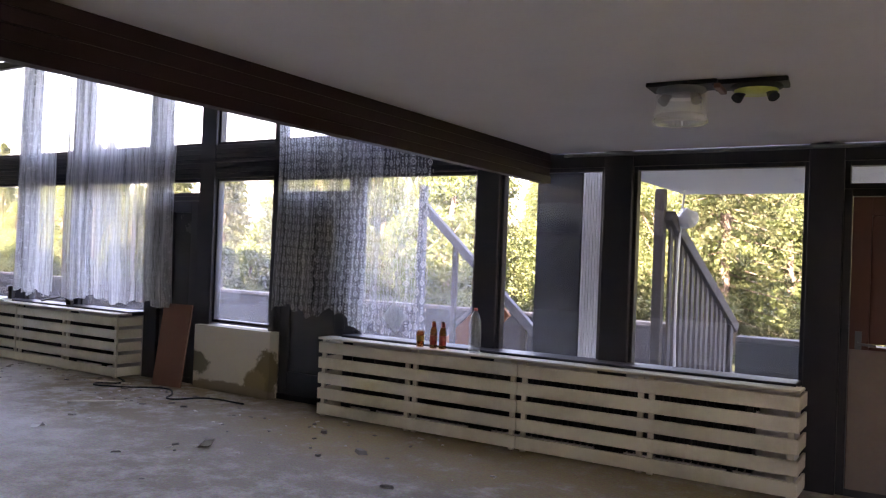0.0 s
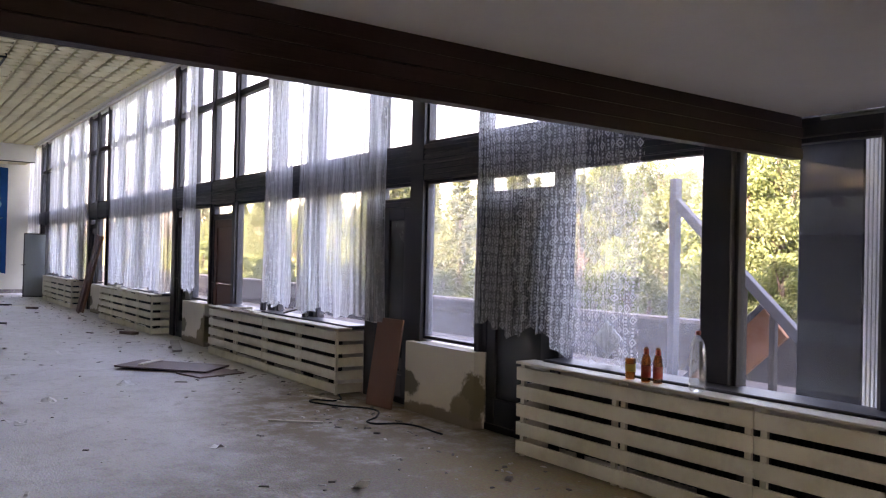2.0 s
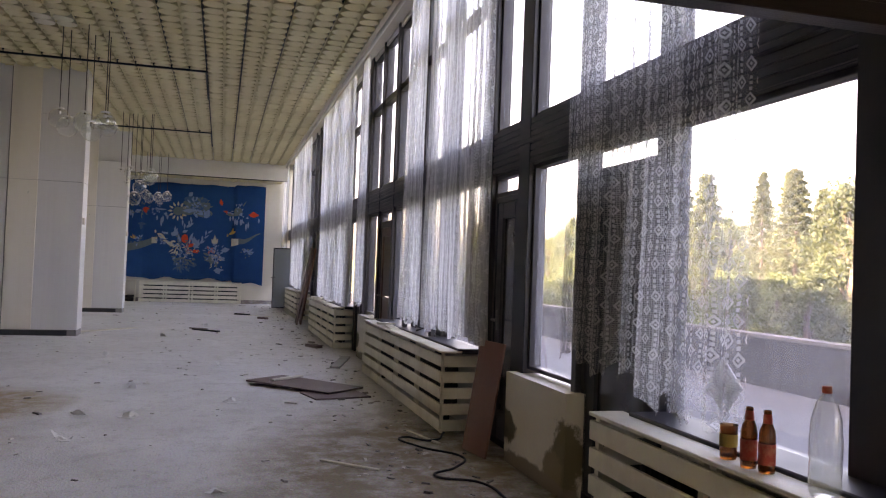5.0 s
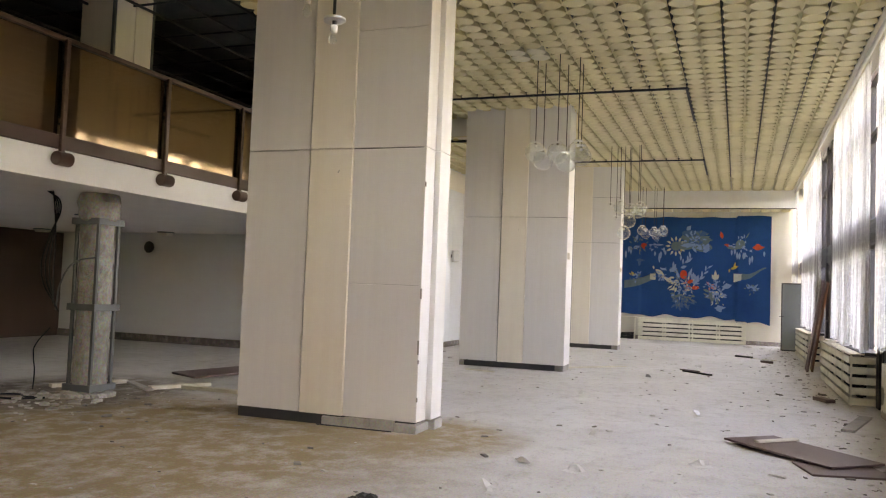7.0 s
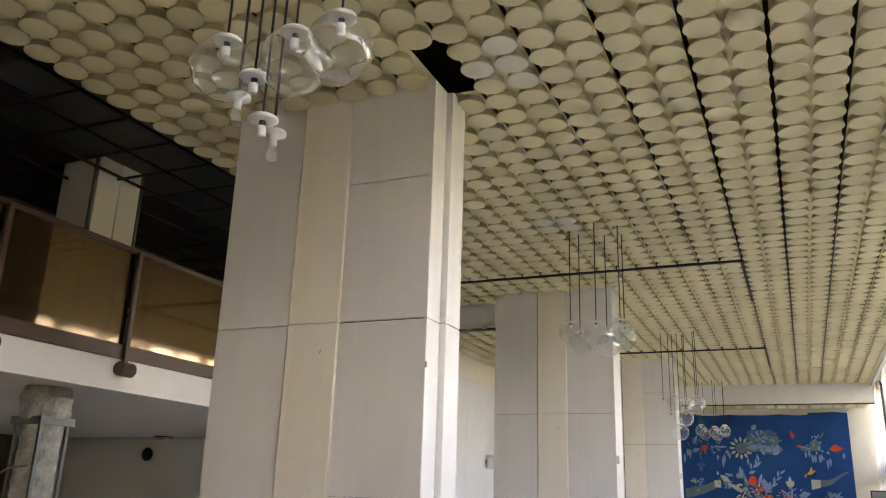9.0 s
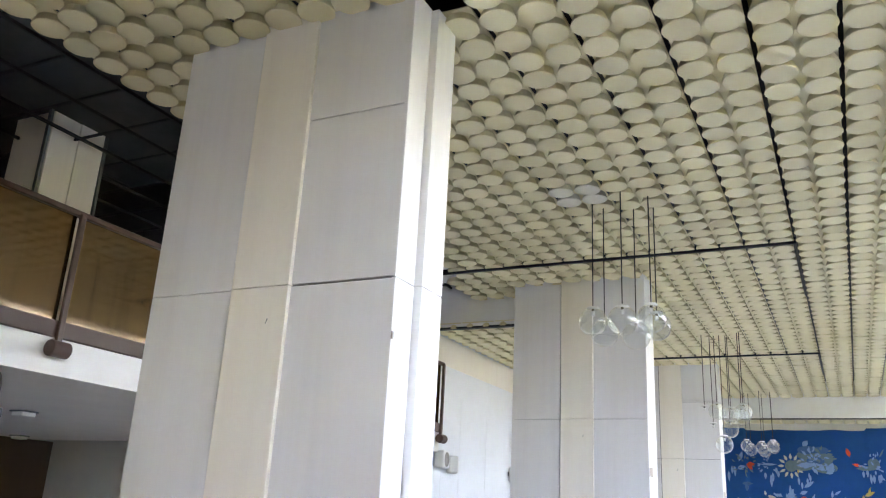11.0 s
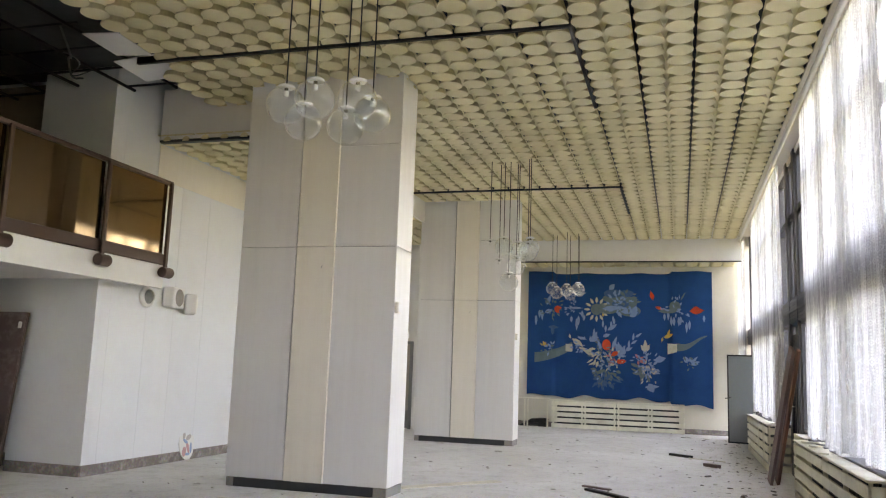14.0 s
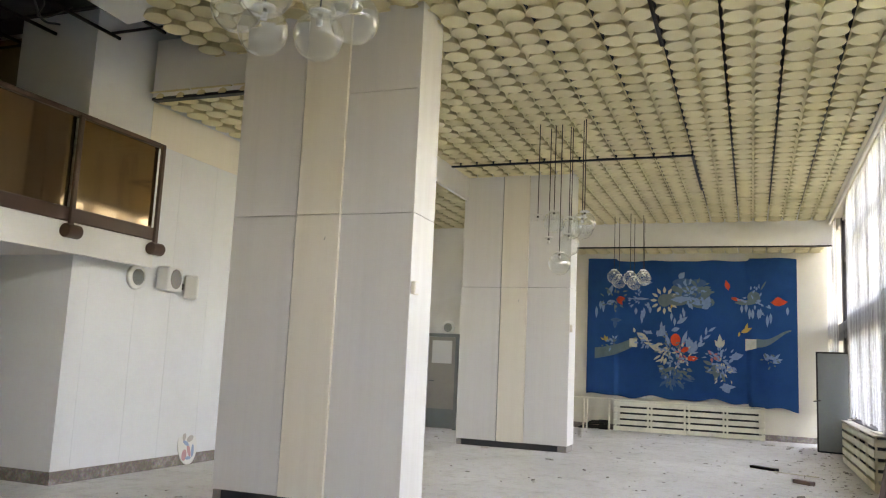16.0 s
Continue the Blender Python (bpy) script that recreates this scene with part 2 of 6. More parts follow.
M_WALL = surface("white_paint", (0.80, 0.79, 0.77), (0.66, 0.63, 0.57), 0.7, grain=30, amount=0.45)
M_WALL_CREAM = surface("cream_plaster", (0.67, 0.635, 0.55), (0.56, 0.52, 0.43), 0.75, grain=30, amount=0.5)
M_WALL_BROWN = surface("brown_panelling", (0.10, 0.06, 0.045), None, 0.55, stretch=(1, 1, 0.1))
M_CEIL_LOW = surface("ceiling_paint", (0.76, 0.73, 0.71), (0.64, 0.61, 0.59), 0.8, amount=0.4)
M_DISC = surface("moulded_ceiling", (0.75, 0.665, 0.425), (0.58, 0.50, 0.28), 0.75, grain=60, blotch=0.7, amount=0.5, bump=0.05)
M_DISC_PALE = surface("bleached_moulded_ceiling", (0.74, 0.705, 0.56), (0.60, 0.565, 0.42), 0.75, grain=60, blotch=0.7, amount=0.4, bump=0.05)
M_DARK = surface("dark_frame_paint", (0.025, 0.025, 0.033), (0.055, 0.055, 0.062), 0.45, grain=60, amount=0.5, bump=0.06)
M_BROWN_DOOR = surface("brown_door", (0.11, 0.045, 0.03), (0.06, 0.03, 0.02), 0.5, stretch=(1, 1, 0.15))
M_BEAM = surface("dark_stained_wood", (0.027, 0.012, 0.014), (0.018, 0.008, 0.010), 0.45, grain=25, stretch=(6, 0.3, 6), bump=0.2)
M_BEAM.node_tree.nodes["Principled BSDF"].inputs["Specular IOR Level"].default_value = 0.2
M_WHITE_WOOD = surface("white_painted_wood", (0.77, 0.735, 0.62), (0.42, 0.36, 0.25), 0.6, grain=35, blotch=2.6, amount=0.6, bump=0.2, vary=0.06)
M_PANEL_GREY = surface("lilac_grey_laminate", (0.735, 0.725, 0.715), (0.62, 0.605, 0.59), 0.55, grain=14, stretch=(6, 6, 0.2), amount=0.35, bump=0.03, speck=0.05)
M_PANEL_CREAM = surface("cream_laminate", (0.84, 0.79, 0.70), (0.72, 0.66, 0.56), 0.55, grain=14, stretch=(6, 6, 0.2), amount=0.35, bump=0.03, speck=0.05)
M_PANEL_WHITE = surface("white_laminate", (0.82, 0.81, 0.79), (0.66, 0.64, 0.6), 0.5, grain=20, stretch=(6, 6, 0.3), amount=0.35, bump=0.03, speck=0.05)
M_PLINTH = surface("black_plinth", (0.03, 0.03, 0.036), (0.09, 0.09, 0.09), 0.6)
M_STONE = surface("grey_terrazzo", (0.30, 0.28, 0.26), (0.16, 0.14, 0.13), 0.7, grain=60, blotch=3, speck=0.5)
M_CONCRETE = surface("raw_concrete", (0.46, 0.445, 0.41), (0.28, 0.27, 0.25), 0.9, grain=50, blotch=4, amount=0.8, bump=0.7, speck=0.4)
M_STEEL = surface("grey_steel", (0.15, 0.165, 0.175), (0.09, 0.08, 0.065), 0.5, 0.4)
M_GLASS = glass_pane("dusty_glass", 0.015, splash=0.012)
# smears, plus haze standing in for the bright veil over the view
M_GLASS_SMEARED = glass_pane("smeared_veiled_glass", 0.068, splash=0.014)
M_LACE = lace("white_lace", 0.30, 0.24, 0.55)
M_LACE_OPEN = lace("open_white_lace", 0.05, 0.60, 0.36)
M_LACE_THIN = lace("thin_white_lace", 0.02, 0.48, 0.16)
M_WALL_COOL = surface("cool_white_panels", (0.75, 0.775, 0.80), (0.64, 0.65, 0.66), 0.6, grain=30, amount=0.4)
M_GLOBE = clear_glass("clear_lamp_glass")
M_SHADE = clear_glass("clouded_shade_glass", 0.22)
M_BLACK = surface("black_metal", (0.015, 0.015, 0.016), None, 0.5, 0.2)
M_BLUE = surface("blue_woven_wool", (0.003, 0.060, 0.185), (0.002, 0.040, 0.13), 0.95, grain=180, blotch=1.5, amount=0.7, bump=0.3, speck=0.3)
M_BLUE.node_tree.nodes["Principled BSDF"].inputs["Specular IOR Level"].default_value = 0.1
M_WHITE_PLASTIC = surface("white_plastic", (0.75, 0.75, 0.73), (0.55, 0.54, 0.5), 0.4, amount=0.3, bump=0.02)
M_BROWN_METAL = surface("brown_lacquer", (0.075, 0.038, 0.028), (0.04, 0.022, 0.018), 0.4)
M_BROWN_GLASS = glass_pane("bronze_glass", 0.02, (0.34, 0.22, 0.13), 0.36, (0.60, 0.42, 0.26), 0.06)
M_DOORBOARD = surface("reddish_brown_board", (0.20, 0.09, 0.055), (0.12, 0.055, 0.04), 0.5, stretch=(1, 1, 0.2))


# ---- building helpers ----
def box(bm, x0, x1, y0, y1, z0, z1, turn=None):
    m = Matrix.Translation(((x0 + x1) / 2, (y0 + y1) / 2, (z0 + z1) / 2)) @ Matrix.Diagonal((x1 - x0, y1 - y0, z1 - z0, 1))
    bmesh.ops.create_cube(bm, size=1, matrix=turn @ m if turn else m)
    return bm


def boxes(*dims):
    bm = bmesh.new()
    for d in dims:
        box(bm, *d)
    return bm


def soften(bm, w=0.004, seg=1):
    bmesh.ops.bevel(bm, geom=list(bm.edges), offset=w, segments=seg, profile=0.5, affect="EDGES")
    return bm


def cyl(bm, p, q, r, r2=None, seg=14, caps=True):
    p, q = Vector(p), Vector(q)
    d = q - p
    m = Matrix.Translation((p + q) / 2) @ d.to_track_quat("Z", "Y").to_matrix().to_4x4()
    bmesh.ops.create_cone(bm, cap_ends=caps, segments=seg, radius1=r, radius2=r if r2 is None else r2, depth=d.length, matrix=m)
    return bm


def lathe(bm, profile, seg=20, m=None):
    """A surface turned round z from (radius, height) pairs."""
    rings = []
    for r, z in profile:
        rings.append([bm.verts.new((m or Matrix()) @ Vector((r * math.cos(2 * math.pi * k / seg), r * math.sin(2 * math.pi * k / seg), z))) for k in range(seg)])
    for a, b in zip(rings, rings[1:]):
        for k in range(seg):
            bm.faces.new((a[k], a[(k + 1) % seg], b[(k + 1) % seg], b[k]))
    return bm


def mesh_of(name, bm, material, smooth=False):
    me = bpy.data.meshes.new(name)
    bm.to_mesh(me)
    bm.free()
    me.materials.append(material)
    if smooth:
        me.polygons.foreach_set("use_smooth", [True] * len(me.polygons))
    return me


def part(name, bm, material, parent, label="", smooth=False):
    ob = new(name, bm if isinstance(bm, bpy.types.Mesh) else mesh_of(name, bm, material, smooth))
    ob.parent = parent
    if label:
        tagged(ob, label)
    return ob


def thing(name, m, label, category, group="", kind=""):
    ob = new(name)
    ob.empty_display_size = 0.1
    ob.matrix_basis = m if isinstance(m, Matrix) else Matrix.Translation(m)
    return tagged(ob, label, category, group, kind)


def solid(name, bm, material, label, category, kind="", group="", smooth=False):
    return tagged(new(name, mesh_of(name, bm, material, smooth)), label, category, group, kind)


# ---- the hall's plan ----
GLASS_Y = 6.40          # inner face of the window wall
HALL_X = -2.5           # edge of the low ceiling
END_X = -29.2
CEIL = 4.74
LOW = 2.36
PERIOD = 6.93
SIDE_Y = -1.95          # long white wall beyond the gallery


def floor_material():
    m = bpy.data.materials.new("dusty_screed")
    m.use_nodes = True
    nt = m.node_tree
    bsdf = nt.nodes["Principled BSDF"]
    big = tex(nt, "ShaderNodeTexNoise", 0.55, (1, 1, 1), Detail=9.0, Roughness=0.66, Distortion=0.6)
    mid = tex(nt, "ShaderNodeTexNoise", 3.5, (1, 1, 1), Detail=8.0, Roughness=0.7)
    fine = tex(nt, "ShaderNodeTexNoise", 55, (1, 1, 1), Detail=4.0)
    col = mixc(nt, ramp(nt, big.outputs["Fac"], 0.35, 0.7), (0.66, 0.645, 0.62), (0.80, 0.79, 0.775))
    col = mixc(nt, ramp(nt, mid.outputs["Fac"], 0.5, 0.72, cb=(0.75, 0.75, 0.75, 1)), col, (0.50, 0.475, 0.43))
    scuff = tex(nt, "ShaderNodeTexNoise", 9.0, (1, 2.4, 1), Detail=10.0, Roughness=0.8, Distortion=1.2)
    col = mixc(nt, ramp(nt, scuff.outputs["Fac"], 0.54, 0.64, cb=(0.6, 0.6, 0.6, 1)), col, (0.40, 0.375, 0.335))
    pale = tex(nt, "ShaderNodeTexNoise", 16.0, (1, 1, 1), Detail=8.0, Roughness=0.75)
    col = mixc(nt, ramp(nt, pale.outputs["Fac"], 0.57, 0.66, cb=(0.6, 0.6, 0.6, 1)), col, (0.80, 0.79, 0.77))
    # brown water stains round the first column and along the window wall, broad darker tint near the start
    co = nt.nodes.new("ShaderNodeTexCoord")
    for centre, size, tint in (((-7.6, -0.9, 0), (3.2, 4.0, 1), (0.40, 0.275, 0.125)), ((-9.2, 1.7, 0), (1.3, 1.3, 1), (0.42, 0.30, 0.15)), ((-5.2, 5.7, 0), (4.2, 1.7, 1), (0.28, 0.21, 0.12)), ((-9.6, -2.9, 0), (2.2, 1.6, 1), (0.22, 0.18, 0.14)), ((-2.0, 4.6, 0), (4.4, 3.2, 1), (0.35, 0.30, 0.23)), ((-2.6, 5.6, 0), (3.0, 0.9, 1), (0.38, 0.29, 0.14))):
        mp = nt.nodes.new("ShaderNodeMapping")
        mp.vector_type = "TEXTURE"
        mp.inputs["Location"].default_value, mp.inputs["Scale"].default_value = centre, size
        nt.links.new(co.outputs["Object"], mp.inputs["Vector"])
        gr = nt.nodes.new("ShaderNodeTexGradient")
        gr.gradient_type = "SPHERICAL"
        nt.links.new(mp.outputs["Vector"], gr.inputs["Vector"])
        edge = nt.nodes.new("ShaderNodeMath")
        edge.operation = "MULTIPLY"
        nt.links.new(ramp(nt, gr.outputs["Fac"], 0.03, 0.4), edge.inputs[0])
        nt.links.new(ramp(nt, mid.outputs["Fac"], 0.22, 0.55), edge.inputs[1])
        col = mixc(nt, edge.outputs[0], col, tint)
    col = mixc(nt, 0.5, col, fine.outputs["Color"], "OVERLAY")
    hs = nt.nodes.new("ShaderNodeHueSaturation")
    hs.inputs["Saturation"].default_value = 0.85
    nt.links.new(col, hs.inputs["Color"])
    nt.links.new(hs.outputs["Color"], bsdf.inputs["Base Color"])
    bsdf.inputs["Roughness"].default_value = 0.85
    b = node(nt, "ShaderNodeBump", Strength=0.5, Distance=0.012)
    add = nt.nodes.new("ShaderNodeMath")
    nt.links.new(fine.outputs["Fac"], add.inputs[0])
    nt.links.new(mid.outputs["Fac"], add.inputs[1])
    nt.links.new(add.outputs[0], b.inputs["Height"])
    nt.links.new(b.outputs["Normal"], bsdf.inputs["Normal"])
    return m


M_FLOOR = floor_material()
solid("floor", boxes((-29.6, 5.2, -11.3, 6.56, -0.2, 0.0)), M_FLOOR, "dusty grey screed floor with brown stains", "floor", "structure")
solid("roof", boxes((-29.7, 5.3, -11.4, 6.75, 5.6, 5.8)), M_CONCRETE, "flat concrete roof slab above the hall", "roof", "structure")
solid("wall_end", boxes((-29.6, END_X, -2.2, 6.56, 0, 5.6)), M_WALL_CREAM, "cream plastered end wall of the hall", "wall", "structure")
# opening is added out of view, to let daylight in from behind
solid("wall_east", boxes((4.8, 5.2, -11.3, -1.0, 0, 5.6), (4.8, 5.2, 1.8, 6.56, 0, 5.6), (4.8, 5.2, -1.0, 1.8, 0, 0.7), (4.8, 5.2, -1.0, 1.8, 2.0, 5.6)), M_WALL, "plain off-white wall with an added, unseen window opening", "wall", "structure")
solid("wall_south", boxes((-16.4, 5.2, -10.2, -9.9, 0, 2.33), (-16.4, 5.2, -11.3, -11.0, 0, 5.6)), M_WALL_BROWN, "dark brown panelled wall far under the gallery", "wall", "structure")
solid("wall_gallery_end", boxes((-16.8, -16.4, -11.3, -3.05, 0, 5.6)), M_WALL_COOL, "grey-white wall closing the gallery", "wall", "structure")
solid("wall_side", boxes((-29.6, -16.0, -3.05, SIDE_Y, 0, 5.6)), M_WALL_COOL, "long white panelled wall of the hall", "wall", "structure")
solid("wall_upper_east", boxes((HALL_X + 0.15, HALL_X + 0.3, -1.6, 6.4, 2.62, 5.6)), M_WALL, "plain wall above the low ceiling", "wall", "structure")

solid("wall_gallery_upper", boxes((-16.399, -16.37, -11.0, -3.05, 2.602, 5.0)), surface("brownish_wall_paint", (0.30, 0.24, 0.17), (0.22, 0.17, 0.12), 0.7), "brownish painted wall at the end of the upper gallery", "wall", "structure")
# low ceiling near the start and gallery slab
solid("ceiling_low", boxes((HALL_X - 0.004, 4.8, -11.0, GLASS_Y, LOW, 2.62)), M_CEIL_LOW, "low flat grey-white painted ceiling", "ceiling", "structure")
solid("gallery_slab", boxes((-16.0, HALL_X - 0.006, -11.0, -1.72, 2.33, 2.60)), M_CEIL_LOW, "white underside of the gallery slab", "ceiling", "structure")
solid("fascia_gallery", boxes((-16.85, HALL_X - 0.07, -1.718, -1.66, 2.30, 2.60)), M_WALL, "white edge board of the gallery", "trim", "structure")

# dark timber beam, planks on planks
beam = thing("ceiling_beam", (HALL_X, 0, 0), "dark stained plank-clad beam under the low ceiling edge", "beam", kind="structure")
part("core", boxes((-0.05, -0.005, -1.6, GLASS_Y - 0.01, 2.14, 2.60)), M_BEAM, beam)
for k in range(4):
    z = 2.115 + k * 0.0615
    part("plank", soften(boxes((-0.06, 0.012 - 0.003 * (k % 2), -1.6, GLASS_Y - 0.005 - 0.012 * (k % 2), z, z + 0.0595)), 0.0025), M_BEAM, beam)


def disc_ceiling(name, x0, x1, y0, y1, z, label, cuts=(), pale=()):
    """Moulded panels 0.58 m wide with two rows of hanging round cups each, and open joints between the strips."""
    pitch = 0.29
    verts, faces, whitened = [], [], []
    rnd = random.Random(5)

    def quad_box(a0, a1, b0, b1, c0, c1):
        n = len(verts)
        verts.extend([(a, b, c) for c in (c0, c1) for b in (b0, b1) for a in (a0, a1)])
        faces.extend([(n, n + 2, n + 3, n + 1), (n + 4, n + 5, n + 7, n + 6), (n, n + 1, n + 5, n + 4), (n + 2, n + 6, n + 7, n + 3), (n, n + 4, n + 6, n + 2), (n + 1, n + 3, n + 7, n + 5)])

    seg = 20
    ny = int(round((y1 - y0) / pitch))
    nx = int(round((x1 - x0) / pitch))
    for j in range(ny):
        y = y1 - (j + 0.5) * pitch
        for i in range(nx):
            x = x0 + (i + 0.5) * pitch
            if any(a <= x <= b and c <= y <= d for a, b, c, d in cuts):
                continue
            # backing tile
            gap = 0.019
            ya, yb = y - pitch / 2 + (gap if j % 2 == 1 else 0), y + pitch / 2 - (gap if j % 2 == 0 else 0)
            quad_box(x - pitch / 2, x + pitch / 2, ya, yb, z + 0.075, z + 0.085)
            first = len(faces)
            # cup
            dz = rnd.uniform(-0.004, 0.004)
            tx, ty = rnd.uniform(-0.02, 0.02), rnd.uniform(-0.02, 0.02)
            n = len(verts)
            for r, h in ((0.112, 0.078), (0.136, 0.014), (0.138, 0.006), (0.132, 0.0)):
                for k in range(seg):
                    a = 2 * math.pi * k / seg
                    px, py = r * math.cos(a), r * math.sin(a)
                    verts.append((x + px, y + py, z + h + dz + px * tx + py * ty))
            for q in range(3):
                for k in range(seg):
                    k2 = (k + 1) % seg
                    faces.append((n + q * seg + k, n + q * seg + k2, n + (q + 1) * seg + k2, n + (q + 1) * seg + k))
            faces.append(tuple(n + 3 * seg + k for k in range(seg)))
            if any(math.hypot(x - a, y - b) < r for a, b, r in pale):
                whitened.extend(range(first, len(faces)))
    me = bpy.data.meshes.new(name)
    me.from_pydata(verts, [], faces)
    me.update()
    me.materials.append(M_DISC)
    me.materials.append(M_DISC_PALE)
    for k in whitened:
        me.polygons[k].material_index = 1
    bm = bmesh.new()
    bm.from_mesh(me)
    bmesh.ops.recalc_face_normals(bm, faces=bm.faces)
    bm.to_mesh(me)
    bm.free()
    return tagged(new(name, me), label, "ceiling", "", "structure")


TORN = [(-16.2, -2.5, -1.9, -1.1), (-15.75, -13.9, -1.2, -0.75), (-13.9, -12.4, -1.2, -0.9), (-9.45, -8.78, 1.62, 2.1)]
disc_ceiling("ceiling_hall", -28.15, -2.68, -1.14, 6.11, CEIL - 0.02, "cream suspended ceiling of round moulded cups in strips", TORN, ((-9.15, 2.4, 0.33), (-13.1, 1.75, 0.42)))
disc_ceiling("ceiling_side", -28.15, -16.92, -1.94, -0.20, 4.28, "lowered cream ceiling of round moulded cups")
disc_ceiling("ceiling_end", -29.18, -28.2, -1.94, 6.09, 4.17, "lowered strip of round moulded cups at the end wall")
solid("ceiling_edge", boxes((-28.12, -2.68, 6.118, 6.398, CEIL + 0.02, CEIL + 0.045)), M_WALL_CREAM, "cream edge board between cups and window wall", "ceiling", "structure")
solid("bulkhead_end", boxes((-28.19, -28.13, -1.9, 6.2, 4.19, 5.0)), M_WALL, "cream bulkhead above the hanging", "trim", "structure")
solid("bulkhead_side", boxes((-16.93, -16.87, -1.9, -0.19, 4.30, 5.0)), M_WALL, "white bulkhead at the lowered ceiling", "trim", "structure")
solid("bulkhead_side_long", boxes((-28.1, -16.9, -0.20, -0.15, 4.30, 5.0)), M_WALL, "white bulkhead along the columns", "trim", "structure")
# black sheet: the darkness of the ceiling void is put into its colour
solid("plenum", boxes((-29.2, -2.3, -11.0, 6.4, 5.30, 5.34)), M_BLACK, "black sheet standing in for the dark void above the suspended ceiling", "ceiling", "structure")


M_PEEL0 = blotched("stained_whitish_board", (0.25, 0.205, 0.18), [((-0.2, GLASS_Y, 0.3), (0.3, 0.3, 0.5), (0.2, 0.15, 0.12)), ((0.4, GLASS_Y, 0.1), (0.3, 0.3, 0.4), (0.25, 0.2, 0.16))])
M_PEEL = blotched("peeling_plaster", (0.74, 0.70, 0.60), [
    ((-PERIOD * k - 5.38 - d, GLASS_Y - 0.1, z), (w, 0.2, hh), tint)
    for k in range(4) for d, z, w, hh, tint in ((0.06, 0.26, 0.26, 0.34, (0.20, 0.165, 0.09)), (0.24, 0.14, 0.22, 0.18, (0.27, 0.22, 0.13)), (1.10, 0.27, 0.26, 0.16, (0.19, 0.175, 0.12)), (0.6, 0.0, 1.1, 0.15, (0.27, 0.22, 0.16)))])
# open black joints across the suspended ceiling
for k, x in enumerate((-15.27, -22.20)):
    solid("ceiling_joint", soften(boxes((x - 0.022, x + 0.022, -1.1, 3.80, CEIL - 0.05, CEIL + 0.03), (x - 2.5, x - 0.022, 3.765, 3.80, CEIL - 0.04, CEIL + 0.03)), 0.003), M_BLACK, "black open joint in the suspended ceiling", "trim", "structure")
solid("joint_side", boxes((-16.95, -16.86, -1.9, -0.2, 4.265, 4.30)), M_BLACK, "black edge strip of the lowered ceiling", "trim", "structure")
solid("joint_end", boxes((-28.20, -28.12, -1.9, 6.2, 4.165, 4.19)), M_BLACK, "black edge strip under the bulkhead", "trim", "structure")
solid("wall_block", boxes((END_X, -25.8, -1.95, -0.25, 0, 4.30)), M_WALL, "white wall block with a grey door", "wall", "structure")
# skirtings of worn stone
M_SKIRT = surface("worn_stone_skirting", (0.21, 0.18, 0.165), (0.47, 0.43, 0.41), 0.7, grain=45, blotch=9, amount=1.0, speck=0.7, bump=0.3)
solid("baseboard_side", soften(boxes((-25.78, -15.985, SIDE_Y, SIDE_Y + 0.018, 0, 0.13), (-16.0, -15.982, -3.05, SIDE_Y, 0, 0.13)), 0.004), M_SKIRT, "worn speckled stone skirting", "skirting", "structure")
solid("baseboard_gallery", soften(boxes((-16.4, -16.38, -11.0, -3.05, 0, 0.16)), 0.004), M_SKIRT, "dark worn stone skirting", "skirting", "structure")
solid("baseboard_end", soften(boxes((END_X, END_X + 0.02, -0.25, 6.3, 0, 0.13)), 0.004), M_SKIRT, "worn stone skirting at the end wall", "skirting", "structure")
# vertical joints of the side wall's panels
for x in (-16.25, -16.95, -17.55, -18.25, -19.4, -20.6, -21.8, -23.0, -24.2):
    solid("panel_joint", boxes((x - 0.003, x + 0.003, SIDE_Y, SIDE_Y + 0.002, 0.13, 4.27)), M_WALL_COOL, "thin vertical panel joint", "trim", "structure")
solid("upper_band", boxes((-25.78, -16.95, SIDE_Y, SIDE_Y + 0.006, 3.80, 4.27)), M_PANEL_CREAM, "cream band of wall panels under the ceiling", "trim", "structure")


# ---- window wall ----
def pane_mesh(name, x0, x1, z0, z1, parent, mat=None):
    ob = part(name, boxes((x0, x1, 0.055, 0.061, z0, z1)), mat or M_GLASS, parent)
    ob.visible_shadow = False
    return ob


def frame_bars(x0, x1, z0, z1, w=0.05, y0=0.02, y1=0.10):
    return soften(boxes((x0, x0 + w, y0, y1, z0, z1), (x1 - w, x1, y0, y1, z0, z1), (x0 + w, x1 - w, y0, y1, z0, z0 + w), (x0 + w, x1 - w, y0, y1, z1 - w, z1)), 0.004)


count = {"window": 0, "door": 0}


def window(x0, x1, z0, z1, label, split=None):
    count["window"] += 1
    w = thing("window_%d" % count["window"], (0, GLASS_Y, 0), label, "window", kind="structure")
    part("window_frame", frame_bars(x0, x1, z0, z1, 0.03), M_DARK, w)
    if split:
        part("transom", soften(boxes((x0 + 0.03, x1 - 0.03, 0.01, 0.11, split - 0.045, split + 0.045))), M_DARK, w)
        pane_mesh("pane", x0 + 0.03, x1 - 0.03, z0 + 0.03, split - 0.045, w)
        pane_mesh("pane", x0 + 0.03, x1 - 0.03, split + 0.045, z1 - 0.03, w)
    else:
        pane_mesh("pane", x0 + 0.03, x1 - 0.03, z0 + 0.03, z1 - 0.03, w, M_GLASS_SMEARED if -7 < x0 < -3.0 else None)
    return w


